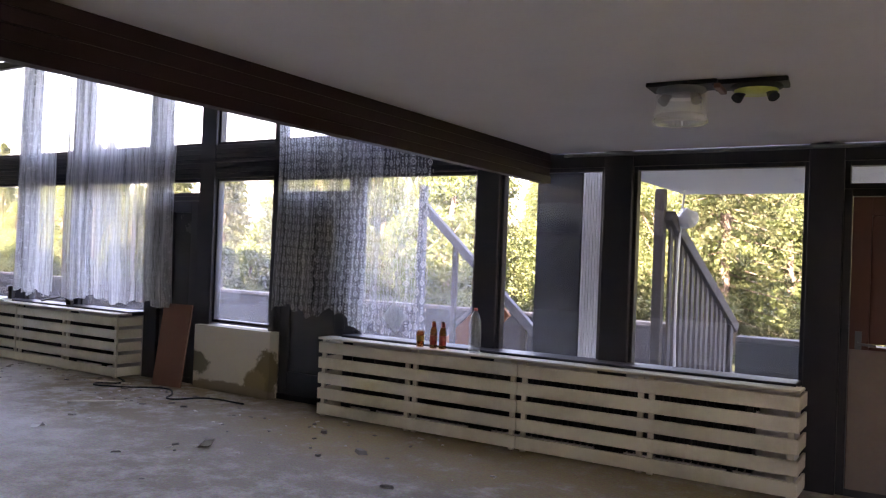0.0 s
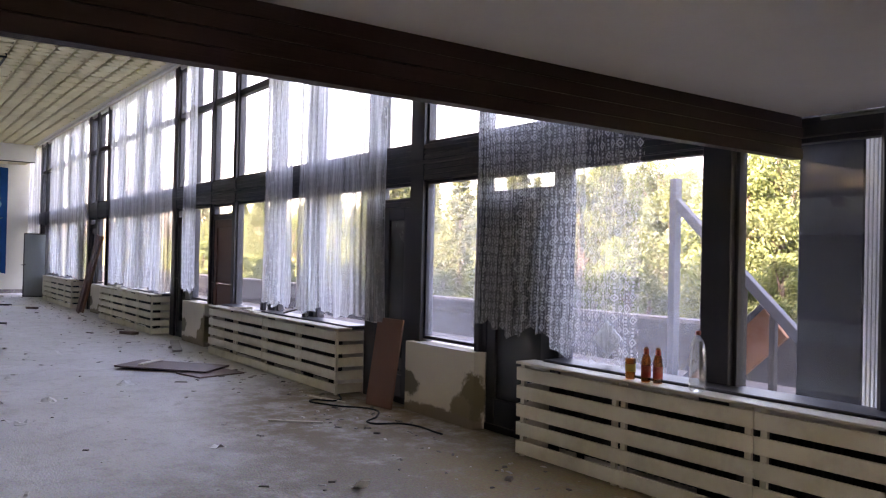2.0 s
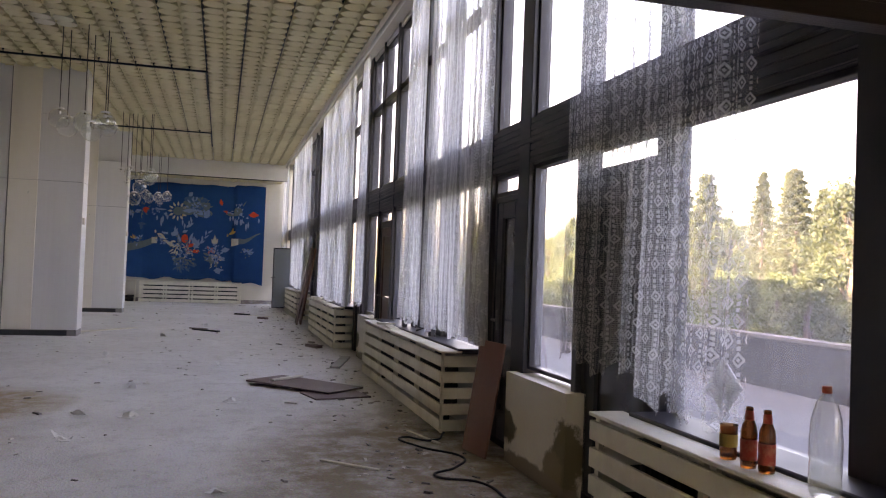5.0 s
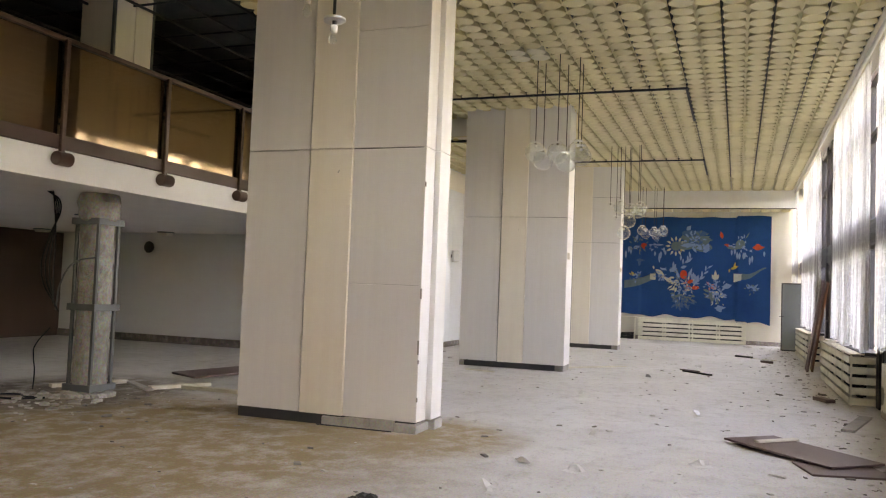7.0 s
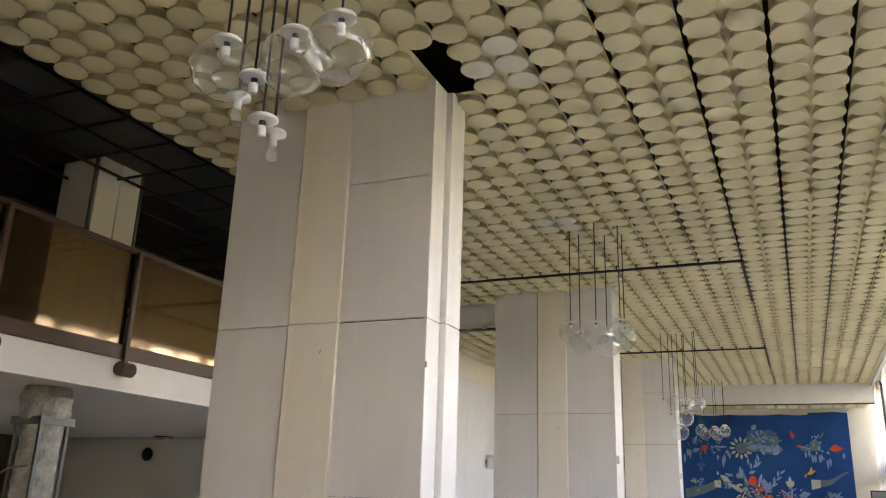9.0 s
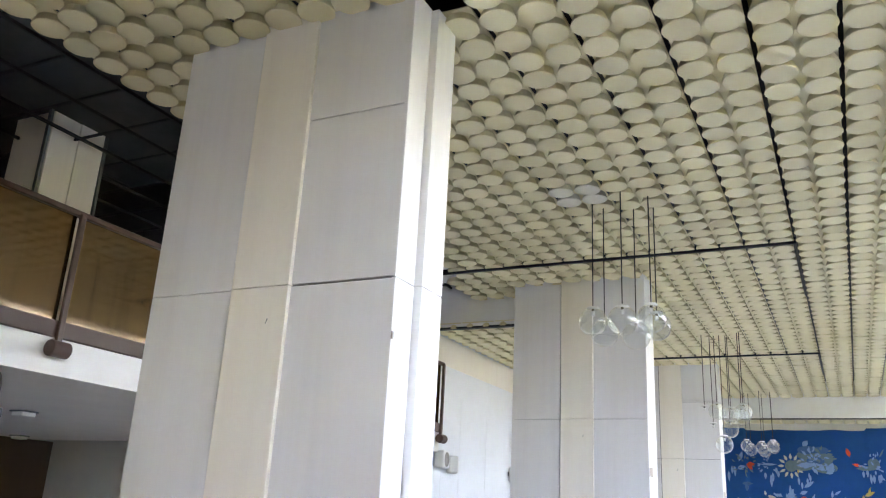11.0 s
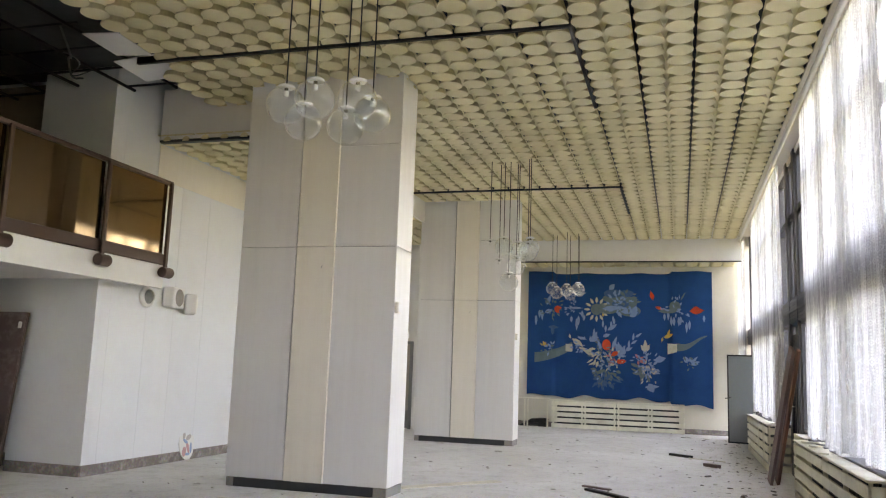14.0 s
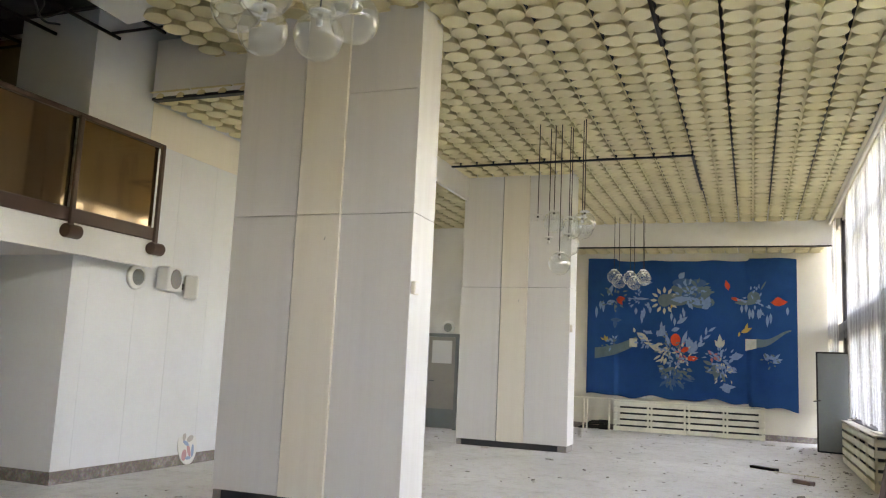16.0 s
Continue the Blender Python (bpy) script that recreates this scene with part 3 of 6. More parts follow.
def door(x0, x1, material, label, glazed):
    """A terrace door with its transom light above."""
    count["door"] += 1
    d = thing("door_%d" % count["door"], (0, GLASS_Y, 0), label, "door", kind="structure")
    part("door_frame", frame_bars(x0, x1, 0.0, 2.05, 0.05), M_DARK, d)
    leaf = part("leaf", soften(boxes((x0 + 0.055, x0 + 0.17, 0.03, 0.085, 0.05, 1.995), (x1 - 0.17, x1 - 0.055, 0.03, 0.085, 0.05, 1.995), (x0 + 0.17, x1 - 0.17, 0.03, 0.085, 0.05, 0.28), (x0 + 0.17, x1 - 0.17, 0.03, 0.085, 1.87, 1.995)), 0.004), material, d)
    if glazed:
        p = part("pane", boxes((x0 + 0.17, x1 - 0.17, 0.055, 0.062, 0.28, 1.87)), M_DOORGLASS, d, "grimy dark glass")
    else:
        part("panel", soften(boxes((x0 + 0.17, x1 - 0.17, 0.045, 0.07, 0.28, 1.0), (x0 + 0.17, x1 - 0.17, 0.045, 0.07, 1.02, 1.87)), 0.006), material, d)
    hb = bmesh.new()
    hx = x0 + 0.11
    cyl(hb, (hx, 0.03, 1.02), (hx, -0.02, 1.02), 0.01)
    cyl(hb, (hx, -0.02, 1.02), (hx + 0.11, -0.02, 1.015), 0.009)
    box(hb, hx - 0.02, hx + 0.02, 0.022, 0.03, 0.93, 1.10)
    part("handle", hb, M_STEEL, leaf, "dull metal lever handle")
    part("transom_frame", frame_bars(x0, x1, 2.052, 2.24, 0.035), M_DARK, d)
    pane_mesh("transom_pane", x0 + 0.035, x1 - 0.035, 2.087, 2.205, d)
    return d


M_DOORGLASS = surface("grimy_door_glass", (0.035, 0.037, 0.036), (0.07, 0.07, 0.06), 0.25, grain=20, amount=0.6, bump=0.02)


def post(x0, x1, z0, z1):
    return boxes((x0, x1, -0.02, 0.13, z0, z1))


posts = thing("window_posts", (0, GLASS_Y, 0), "dark painted posts and spandrel of the window wall", "window frame", kind="structure")
TOP = 4.78
for m in range(5):
    o = -m * PERIOD
    for a, b in ((-0.56, -0.34), (-2.03, -1.80), (-3.17, -2.95), (-4.56, -4.46), (-5.55, -5.48), (-6.64, -6.41)):
        if o + a < END_X:
            continue
        part("post", soften(post(o + a, o + b, 0.0, TOP if o + b < HALL_X else LOW), 0.006), M_DARK, posts)
part("spandrel", soften(boxes((END_X, HALL_X - 0.06, 0.0, 0.12, 2.242, 2.60)), 0.006), M_DARK, posts)
for k in range(7):
    z = 2.250 + 0.050 * k
    part("cladding_board", soften(boxes((END_X, HALL_X - 0.062, -0.014, -0.0005, z, z + 0.043)), 0.004), M_DARK, posts)
part("spandrel_ledge", soften(boxes((END_X, HALL_X - 0.064, -0.03, -0.0145, 2.403, 2.440)), 0.006), M_DARK, posts)
part("header", soften(boxes((HALL_X - 0.06, 4.8, 0.0, 0.12, 2.242, LOW - 0.002)), 0.006), M_DARK, posts)
part("top_rail", soften(boxes((END_X, HALL_X - 0.06, 0.0, 0.14, 4.70, 5.6)), 0.006), M_WALL, posts, "cream strip above the windows")
part("bottom_rail", soften(boxes((END_X, -0.56, 0.02, 0.15, 0.0, 0.06)), 0.004), M_DARK, posts)

SILL = 0.70
for m in range(5):
    o = -m * PERIOD
    for n, (a, b) in enumerate(((-1.80, -0.56), (-2.95, -2.03), (-4.46, -3.17), (-6.41, -5.55))):
        if o + a < END_X:
            continue
        window(o + a, o + b, SILL, 2.24, "tall fixed window with dusty glass in dark frame")
        if o + b < HALL_X:
            window(o + a, o + b, 2.60, 4.70, "upper window with dark transom bar", 3.86)
    for a, b in ((-5.48, -4.56), (-7.27, -6.64)):
        if o + a > END_X and o + b < HALL_X:
            window(o + a, o + b, 2.60, 4.70, "upper window with dark transom bar", 3.86)
    if o - 5.48 > END_X:
        door(o - 5.48, o - 4.56, M_DARK if m == 0 else M_BROWN_DOOR, "dark glazed terrace door" if m == 0 else "brown terrace door", m == 0)
    if o - 7.27 > END_X:
        door(o - 7.27, o - 6.64, M_DARK, "narrow dark glazed door", True)
d0 = door(-0.34, 0.60, M_BROWN_DOOR, "reddish brown wooden terrace door", False)
part("lower_panel", soften(boxes((-0.28, 0.55, 0.015, 0.028, 0.05, 0.98)), 0.003), M_PEEL0, d0, "stained whitish lower panel")
# parapets below the windows
for m in range(5):
    o = -m * PERIOD
    if o - 4.46 > END_X:
        solid("parapet", boxes((o - 4.46, o - 0.56, GLASS_Y + 0.0, GLASS_Y + 0.16, 0, SILL)), M_WALL, "low wall under the windows", "wall", "structure")
        solid("sill", soften(boxes((o - 4.45, o - 0.57, GLASS_Y - 0.20, GLASS_Y + 0.018, SILL - 0.012, SILL + 0.036)), 0.006), M_DARK, "dark painted window ledge", "sill", "structure")
    if o - 6.43 > END_X:
        solid("parapet_bay", boxes((o - 6.53, o - 5.43, GLASS_Y - 0.10, GLASS_Y + 0.15, 0, SILL - 0.03)), M_PEEL, "white low wall with peeling damp patches", "wall", "structure")
solid("wall_north_east", boxes((0.60, 4.8, GLASS_Y, GLASS_Y + 0.2, 0, LOW)), M_WALL, "plain wall beside the terrace door", "wall", "structure")


# ---- columns ----
def column(x, worn=False):
    c = thing("column", (x, -0.21, 0), "broad column clad in grey and cream laminate panels", "column", "columns of the hall")
    H = CEIL + 0.04
    right = 1.985 if worn else 1.955
    # dark core shows left of the cream panel as its edge's shade
    part("core", boxes((-0.50, -0.032, 0.03, right - 0.03, 0.0, H)), M_DARK, c, "dark core giving the shaded line in the panel gaps")
    for a, b, mat in ((0.0, 0.718, M_PANEL_GREY), (0.738, 1.208, M_PANEL_CREAM), (1.211, right, M_PANEL_GREY)):
        cuts = ((0.105, 2.735), (2.742, 3.92), (3.926, H)) if b == right else ((0.105, 2.735), (2.741, H))
        if worn and b == right:
            cuts = ((0.105, 1.40), (1.402, 2.732), (2.744, 3.92), (3.926, H))
        for z0, z1 in cuts:
            part("panel", soften(boxes((-0.03, 0.0 if mat is M_PANEL_GREY else 0.024, a, b, z0, z1)), 0.003), mat, c)
    for a, b, out in ((-0.24, -0.001, right + 0.003), (-0.53, -0.25, right + (0.055 if worn else -0.004))):
        for z0, z1 in ((0.105, 2.735), (2.741, H)):
            part("side_panel", soften(boxes((a, b, right - 0.028, out, z0, z1)), 0.003), M_PANEL_WHITE, c)
            part("side_panel", soften(boxes((a, b, -0.002, 0.025, z0, z1)), 0.003), M_PANEL_WHITE, c)
    part("back_panel", boxes((-0.53, -0.502, 0.0, right - 0.03, 0.105, H)), M_PANEL_GREY, c)
    if worn:
        part("plinth", soften(boxes((-0.50, -0.008, 0.008, 0.98, 0.0, 0.10)), 0.004), M_PLINTH, c, "black base strip")
        for k, (a, b) in enumerate(((0.985, 1.22), (1.23, 1.50), (1.51, 1.76), (1.77, 2.0))):
            part("base_block", soften(boxes((-0.30, 0.012 + 0.01 * (k % 2), a, b, 0.0, 0.085 + 0.012 * (k % 3))), 0.008), M_CONCRETE, c, "bare broken base block")
        part("base_block", soften(boxes((-0.53, -0.31, 1.86, 2.06, 0.0, 0.10)), 0.008), M_CONCRETE, c)
        part("loose_strip", soften(boxes((0.03, 0.045, 0.95, 1.75, 0.0, 0.012)), 0.002), M_PLINTH, c)
        rc = random.Random(4)
        for z in (0.30, 0.66, 0.74, 1.28, 2.36):
            chip = box(bmesh.new(), -0.014, 0.0016, right - rc.uniform(0.006, 0.013), right + 0.0042, z, z + rc.uniform(0.03, 0.16), pose(0, 0, 0, rc.uniform(-0.3, 0.3)))
            part("chipped_edge", chip, M_STONE, c, "chipped corner")
    else:
        part("plinth", soften(boxes((-0.50, -0.008, 0.10, right - 0.16, 0.0, 0.10)), 0.004), M_PLINTH, c, "black base strip")
        part("base_corner", soften(boxes((-0.50, -0.006, 0.01, 0.097, 0.0, 0.10)), 0.004), M_STONE, c)
        part("base_corner", soften(boxes((-0.50, -0.006, right - 0.157, right - 0.005, 0.0, 0.10)), 0.004), M_STONE, c)
    return c


for x in (-9.27, -16.29, -23.12):
    column(x, x > -10)


# ---- radiator covers ----
def radiator_cover(x0, x1, m, label):
    """Slatted cover, local x along its length, front at y = 0, wall at y = 0.34."""
    L = x1 - x0
    c = thing("radiator_cover", m, label, "radiator cover", "slatted radiator covers along the windows")
    rnd = random.Random(int(L * 100))
    for half in range(2):
        a, b = half * L / 2, (half + 1) * L / 2
        for k in range(5):
            z = 0.02 + k * 0.139
            part("slat", soften(boxes((a + 0.003, b - 0.003, rnd.uniform(-0.003, 0.003), 0.020, z, z + 0.098)), 0.003), M_WHITE_WOOD, c)
        for u in (a + 0.03, a + L / 4 - 0.06, a + L / 4 + 0.02, b - 0.07):
            part("upright", boxes((u, u + 0.04, 0.021, 0.045, 0.0, 0.70)), M_WHITE_WOOD, c)
    for s in (0.0, L - 0.02):
        for k in range(5):
            z = 0.02 + k * 0.139
            part("end_slat", soften(boxes((s, s + 0.02, 0.022, 0.33, z, z + 0.098)), 0.003), M_WHITE_WOOD, c)
    part("top_board", soften(boxes((-0.005, L + 0.005, -0.005, 0.19, 0.697, 0.717)), 0.004), M_WHITE_WOOD, c)
    return c


for k, (a, b) in enumerate(((-4.58, -0.52), (-11.45, -7.50), (-18.38, -14.43), (-25.3, -21.36))):
    radiator_cover(a, b, pose(a, 6.05, 0), "white slatted wooden radiator cover, paint worn")


def radiator(a, b, m, solid_front=False):
    r = thing("radiator", m, "dark ribbed iron radiator behind slats", "radiator", "radiators")
    n = int((b - a) / 0.052)
    fin = mesh_of("fin", boxes((0, 0.035, 0.0, 0.11, 0.10, 0.58)), M_BLACK)
    # added black plate stands in for the shade behind the slats
    if solid_front:
        part("gap_shade_plate", soften(boxes((0, b - a, -0.06, -0.03, 0.05, 0.66)), 0.01), M_BLACK, r)
    for k in range(n):
        part("fin", fin, None, r).location = (k * 0.052, 0, 0)
    bm = bmesh.new()
    cyl(bm, (0, 0.055, 0.14), (b - a, 0.055, 0.14), 0.022)
    cyl(bm, (0, 0.055, 0.54), (b - a, 0.055, 0.54), 0.022)
    for k in (0.2, b - a - 0.2):
        box(bm, k, k + 0.03, 0.03, 0.08, 0.0, 0.12)
    part("pipes", bm, M_BLACK, r)


for a, b in ((-4.3, -0.8), (-11.2, -7.8), (-18.1, -14.7), (-25.0, -21.7)):
    radiator(a, b, (a, 6.20, 0))
radiator(0.0, 3.0, pose(END_X + 0.22, 1.74, 0, 0, 0, 90), True)


# ---- lace curtains ----
def curtain(x0, x1, z0, z1, folds, depth, seed, label, y=6.2, tail=(), mat=None):
    rnd = random.Random(seed)
    nx, nz = max(40, int((x1 - x0) * 60)), 30
    cloth = (x1 - x0) * 1.5
    me_v, me_f, uvs = [], [], []
    ph = [rnd.uniform(0, 6.28) for _ in range(4)]
    for j in range(nz + 1):
        v = j / nz
        for i in range(nx + 1):
            u = i / nx
            amp = depth * (0.35 + 0.65 * (1 - v)) * (0.6 + 0.4 * math.sin(5 * u + ph[2]))
            wob = math.sin(folds * 6.28 * u + ph[0] + 0.5 * math.sin(3 * u * 6.28 + ph[1])) + 0.4 * math.sin(folds * 2.3 * 6.28 * u + ph[3])
            hem = 0.03 * math.sin(14 * u + ph[1]) + 0.02 * math.sin(47 * u)
            for ua, ub, cut in tail:
                hem += cut * math.exp(-((u - (ua + ub) / 2) / (ub - ua)) ** 2 * 4)
            zz = z0 + hem + (z1 - z0 - hem) * v
            me_v.append((x0 + (x1 - x0) * u + 0.02 * math.sin(9 * v + ph[2]) * (1 - v), y + amp * wob, zz))
            uvs.append((cloth * u, zz))
    for j in range(nz):
        for i in range(nx):
            a = j * (nx + 1) + i
            me_f.append((a, a + 1, a + nx + 2, a + nx + 1))
    me = bpy.data.meshes.new("lace_curtain")
    me.from_pydata(me_v, [], me_f)
    uvl = me.uv_layers.new(name="UVMap")
    for lp in me.loops:
        uvl.data[lp.index].uv = uvs[lp.vertex_index]
    me.materials.append(mat or M_LACE)
    me.polygons.foreach_set("use_smooth", [True] * len(me.polygons))
    return tagged(new("lace_curtain", me), label, "curtain", "lace curtains of the window wall")


CURT = "long white lace curtain hanging from the ceiling rail"
curtain(-5.32, -4.05, 0.90, 4.62, 7, 0.03, 1, "torn white lace curtain with ragged hem", tail=((0.78, 0.98, -0.10), (0.5, 0.62, 0.03), (0.0, 0.2, 0.05)), mat=M_LACE_OPEN)
curtain(-4.10, -3.52, 0.80, 4.62, 4, 0.025, 7, "thin torn strip of white lace curtain", mat=M_LACE_THIN)
curtain(-9.80, -9.00, 0.85, 4.62, 7, 0.06, 2, CURT)
curtain(-8.82, -6.86, 0.84, 4.62, 13, 0.05, 3, CURT)
curtain(-13.22, -12.66, 0.86, 4.62, 6, 0.035, 4, CURT)
curtain(-18.25, -13.85, 0.78, 4.62, 24, 0.05, 5, CURT)
curtain(-25.4, -20.65, 0.78, 4.62, 26, 0.05, 6, CURT)
curtain(-29.12, -27.3, 0.78, 4.62, 11, 0.05, 8, CURT)
bm = bmesh.new()
cyl(bm, (END_X + 0.02, 6.16, 4.66), (HALL_X - 0.1, 6.16, 4.66), 0.03)
solid("curtain_rail", bm, M_WHITE_PLASTIC, "pale tubular curtain rail under the ceiling edge", "curtain rail", smooth=True)

# ---- wall hanging ----
bm = bmesh.new()
N, K = 90, 8
hang = [[None] * (K + 1) for _ in range(N + 1)]
for i in range(N + 1):
    u = i / N
    y = 0.90 + 4.66 * u
    wave = 0.035 * math.sin(u * 23) + 0.02 * math.sin(u * 41 + 1)
    top = 4.0 + 0.3 * wave + (0.05 if u < 0.145 or u > 0.78 else 0.0)
    bot = 0.80 - 0.02 * u + wave + (-0.10 if u > 0.78 else 0.0)
    for j in range(K + 1):
        v = j / K
        hang[i][j] = bm.verts.new((END_X + 0.04 + 0.02 * math.sin(u * 23) * (1 - v) + (0.045 if u > 0.78 or u < 0.145 else 0), y, bot + (top - bot) * v))
for i in range(N):
    for j in range(K):
        bm.faces.new((hang[i][j], hang[i + 1][j], hang[i + 1][j + 1], hang[i][j + 1]))
hanging = solid("wall_hanging", bm, M_BLUE, "large blue woven wall hanging with birds and flowers", "tapestry", smooth=True)

# ---- gallery railing ----
rail = thing("gallery_railing", (0, -1.65, 0), "brown railing with bronze glass panels along the gallery", "railing")
part("top_rail", soften(boxes((-16.86, HALL_X - 0.08, -0.04, 0.03, 3.66, 3.71)), 0.006), M_BROWN_METAL, rail)
part("bottom_rail", soften(boxes((-16.86, HALL_X - 0.08, -0.06, 0.02, 2.602, 2.74)), 0.006), M_BROWN_METAL, rail)
gx = [-16.80, -15.60, -14.14, -12.64, -11.14, -9.66, -8.16, -6.66, -5.16, -3.66]
for x in gx:
    part("rail_post", soften(boxes((x - 0.025, x + 0.025, 0.021, 0.06, 2.50, 3.68)), 0.004), M_BROWN_METAL, rail)
    bm = bmesh.new()
    cyl(bm, (x - 0.09, 0.06, 2.50), (x + 0.09, 0.06, 2.50), 0.07, seg=18)
    part("foot", soften(bm, 0.012, 2), M_BROWN_METAL, rail)
for a, b in zip(gx[1:], gx):
    p = part("glass_panel", boxes((b + 0.03, a - 0.03, -0.008, 0.0, 2.745, 3.655)), M_BROWN_GLASS, rail, "bronze tinted glass")
    p.visible_shadow = False


# ---- lamps ----
def bare_lamp(c, dx, dy, z):
    """Ceiling rod, pale cover plate and socket, with the globe's neck height at z."""
    b = bmesh.new()
    lathe(b, [(0.004, z + 0.022), (0.05, z + 0.020), (0.066, z + 0.012), (0.068, z), (0.05, z - 0.003), (0.004, z - 0.004)], 24, Matrix.Translation((dx, dy, 0)))
    plate = part("cover_plate", b, M_WHITE_PLASTIC, c, "pale cover plate", smooth=True)
    b = bmesh.new()
    cyl(b, (dx, dy, z - 0.030), (dx, dy, z - 0.004), 0.015, seg=14)
    part("lamp_collar", b, M_BLACK, plate)
    b = bmesh.new()
    cyl(b, (dx, dy, z - 0.075), (dx + 0.004, dy, z - 0.030), 0.019, 0.022, seg=16)
    part("socket", soften(b, 0.003), M_WHITE_PLASTIC, plate, "white porcelain socket", smooth=True)
    b = bmesh.new()
    cyl(b, (dx, dy, z + 0.02), (dx, dy, CEIL - 0.02), 0.006, seg=8)
    part("rod", b, M_BLACK, c)
    return plate


def globe_cluster(x, y, tips, bare=()):
    c = thing("pendant_cluster", (x, y, 0.035), "cluster of clear glass globe pendants on thin black rods", "pendant lamp", "globe pendants in a row")
    for dx, dy, z in tips:
        g = bmesh.new()
        prof = [(0.15 * math.sin(a), -0.15 * math.cos(a)) for a in [math.pi * (0.01 + 0.86 * k / 17) for k in range(18)]]
        lathe(g, prof, 32, Matrix.Translation((dx, dy, z)))
        globe = part("globe", g, M_GLOBE, c, "clear glass globe", smooth=True)
        globe.visible_shadow = False
        bare_lamp(c, dx, dy, z + 0.142)
    for dx, dy, z in bare:
        bare_lamp(c, dx, dy, z)
    return c


CLUSTER = [(-0.04, -0.26, 3.355), (0.23, 0.12, 3.285), (-0.20, -0.18, 3.265), (0.0, 0.36, 3.345), (-0.32, 0.13, 3.245), (-0.36, 0.34, 3.345)]
globe_cluster(-13.3, 2.1, CLUSTER)
globe_cluster(-20.3, 2.1, [(0.0, 0.0, 3.32), (0.15, 0.42, 3.21), (-0.1, 0.19, 3.02), (0.05, 0.10, 2.74), (-0.15, 0.21, 3.26), (0.2, 0.46, 3.27)], [(0.1, -0.2, 3.40), (-0.1, -0.09, 3.12)])
globe_cluster(-27.1, 2.1, CLUSTER)
globe_cluster(-6.37, 2.1, [(0.0, -0.05, 3.23), (0.0, 0.33, 3.19), (-0.02, 0.55, 3.23)], [(0.0, 0.13, 3.15), (0.0, 0.20, 2.93)])

# ---- motifs of the wall hanging ----
def dyed(name, c):
    return surface(name, c, tuple(k * 0.6 for k in c), 0.95, grain=160, blotch=9, amount=0.6, bump=0.3, speck=0.35)


W_CREAM = dyed("cream_wool", (0.40, 0.41, 0.33))
W_PALE = dyed("pale_blue_wool", (0.14, 0.25, 0.40))
W_TEAL = dyed("teal_wool", (0.025, 0.10, 0.20))
W_GREEN = dyed("grey_green_wool", (0.085, 0.145, 0.155))
W_RED = dyed("orange_red_wool", (0.55, 0.06, 0.02))
W_PINK = dyed("dull_rose_wool", (0.38, 0.14, 0.15))
W_OCHRE = dyed("ochre_wool", (0.42, 0.30, 0.08))
HX = END_X + 0.098


def hpt(u, v):
    """A place on the hanging: u across from 0 to 1, v down from 0 to 1."""
    return 0.98 + 4.66 * u, 3.955 - 3.2 * v


def flat(bm, pts, x=0.0, t=0.012):
    lo = [bm.verts.new((x, y, z)) for y, z in pts]
    hi = [bm.verts.new((x + t, y, z)) for y, z in pts]
    n = len(pts)
    bm.faces.new(hi)
    bm.faces.new(lo[::-1])
    for k in range(n):
        bm.faces.new((lo[k], lo[(k + 1) % n], hi[(k + 1) % n], hi[k]))


def leaf(bm, u, v, length, width, ang, x=0.0):
    y0, z0 = hpt(u, v)
    ca, sa = math.cos(radians(ang)), math.sin(radians(ang))
    pts = []
    for s, w in ((0, 0.05), (0.25, 0.8), (0.5, 1.0), (0.75, 0.6), (1.0, 0.0), (0.75, -0.6), (0.5, -1.0), (0.25, -0.8)):
        a, b = s * length, w * width / 2
        pts.append((y0 + a * ca - b * sa, z0 + a * sa + b * ca))
    flat(bm, pts, x)


def round_patch(bm, u, v, r, x=0.0, squash=1.0):
    y0, z0 = hpt(u, v)
    flat(bm, [(y0 + r * math.cos(a), z0 + squash * r * math.sin(a)) for a in [2 * math.pi * k / 16 for k in range(16)]], x)


def ribbon(bm, u0, u1, v0, v1, h0, h1, waves, x=0.0):
    top, low = [], []
    for k in range(15):
        s = k / 14
        y, z = hpt(u0 + (u1 - u0) * s, v0 + (v1 - v0) * s + 0.018 * math.sin(waves * s * 6.28))
        h = h0 + (h1 - h0) * s
        top.append((y, z + h / 2))
        low.append((y, z - h / 2))
    for k in range(14):
        flat(bm, [low[k], low[k + 1], top[k + 1], top[k]], x)


def islands(bm):
    """The separate patches of a bmesh, each as a bmesh of its own."""
    left, out = set(bm.verts), []
    while left:
        todo, seen = [left.pop()], []
        while todo:
            v = todo.pop()
            seen.append(v)
            for e in v.link_edges:
                w = e.other_vert(v)
                if w in left:
                    left.remove(w)
                    todo.append(w)
        piece = bmesh.new()
        twin = {v: piece.verts.new(v.co) for v in seen}
        for f in {f for v in seen for f in v.link_faces}:
            piece.faces.new([twin[v] for v in f.verts])
        out.append(piece)
    return out


def motif(name, mat, make):
    bm = bmesh.new()
    make(bm)
    bmesh.ops.recalc_face_normals(bm, faces=bm.faces)
    whole = name.startswith(("banner", "cloud"))
    for piece in [bm] if whole and name != "cloud_edge" else islands(bm):
        part(name, piece, mat, hanging).location = (HX, 0, 0)


rt = random.Random(11)


def sprays(u, v, n, spread, size, lo=0, hi=360, x=0.0):
    def make(bm):
        for _ in range(n):
            a = rt.uniform(lo, hi)
            d = rt.uniform(0, spread)
            leaf(bm, u + d * math.cos(radians(a)) / 1.45, v - d * math.sin(radians(a)), rt.uniform(0.6, 1.3) * size, rt.uniform(0.3, 0.5) * size, a + rt.uniform(-40, 40), x + rt.uniform(0, 0.006))
    return make


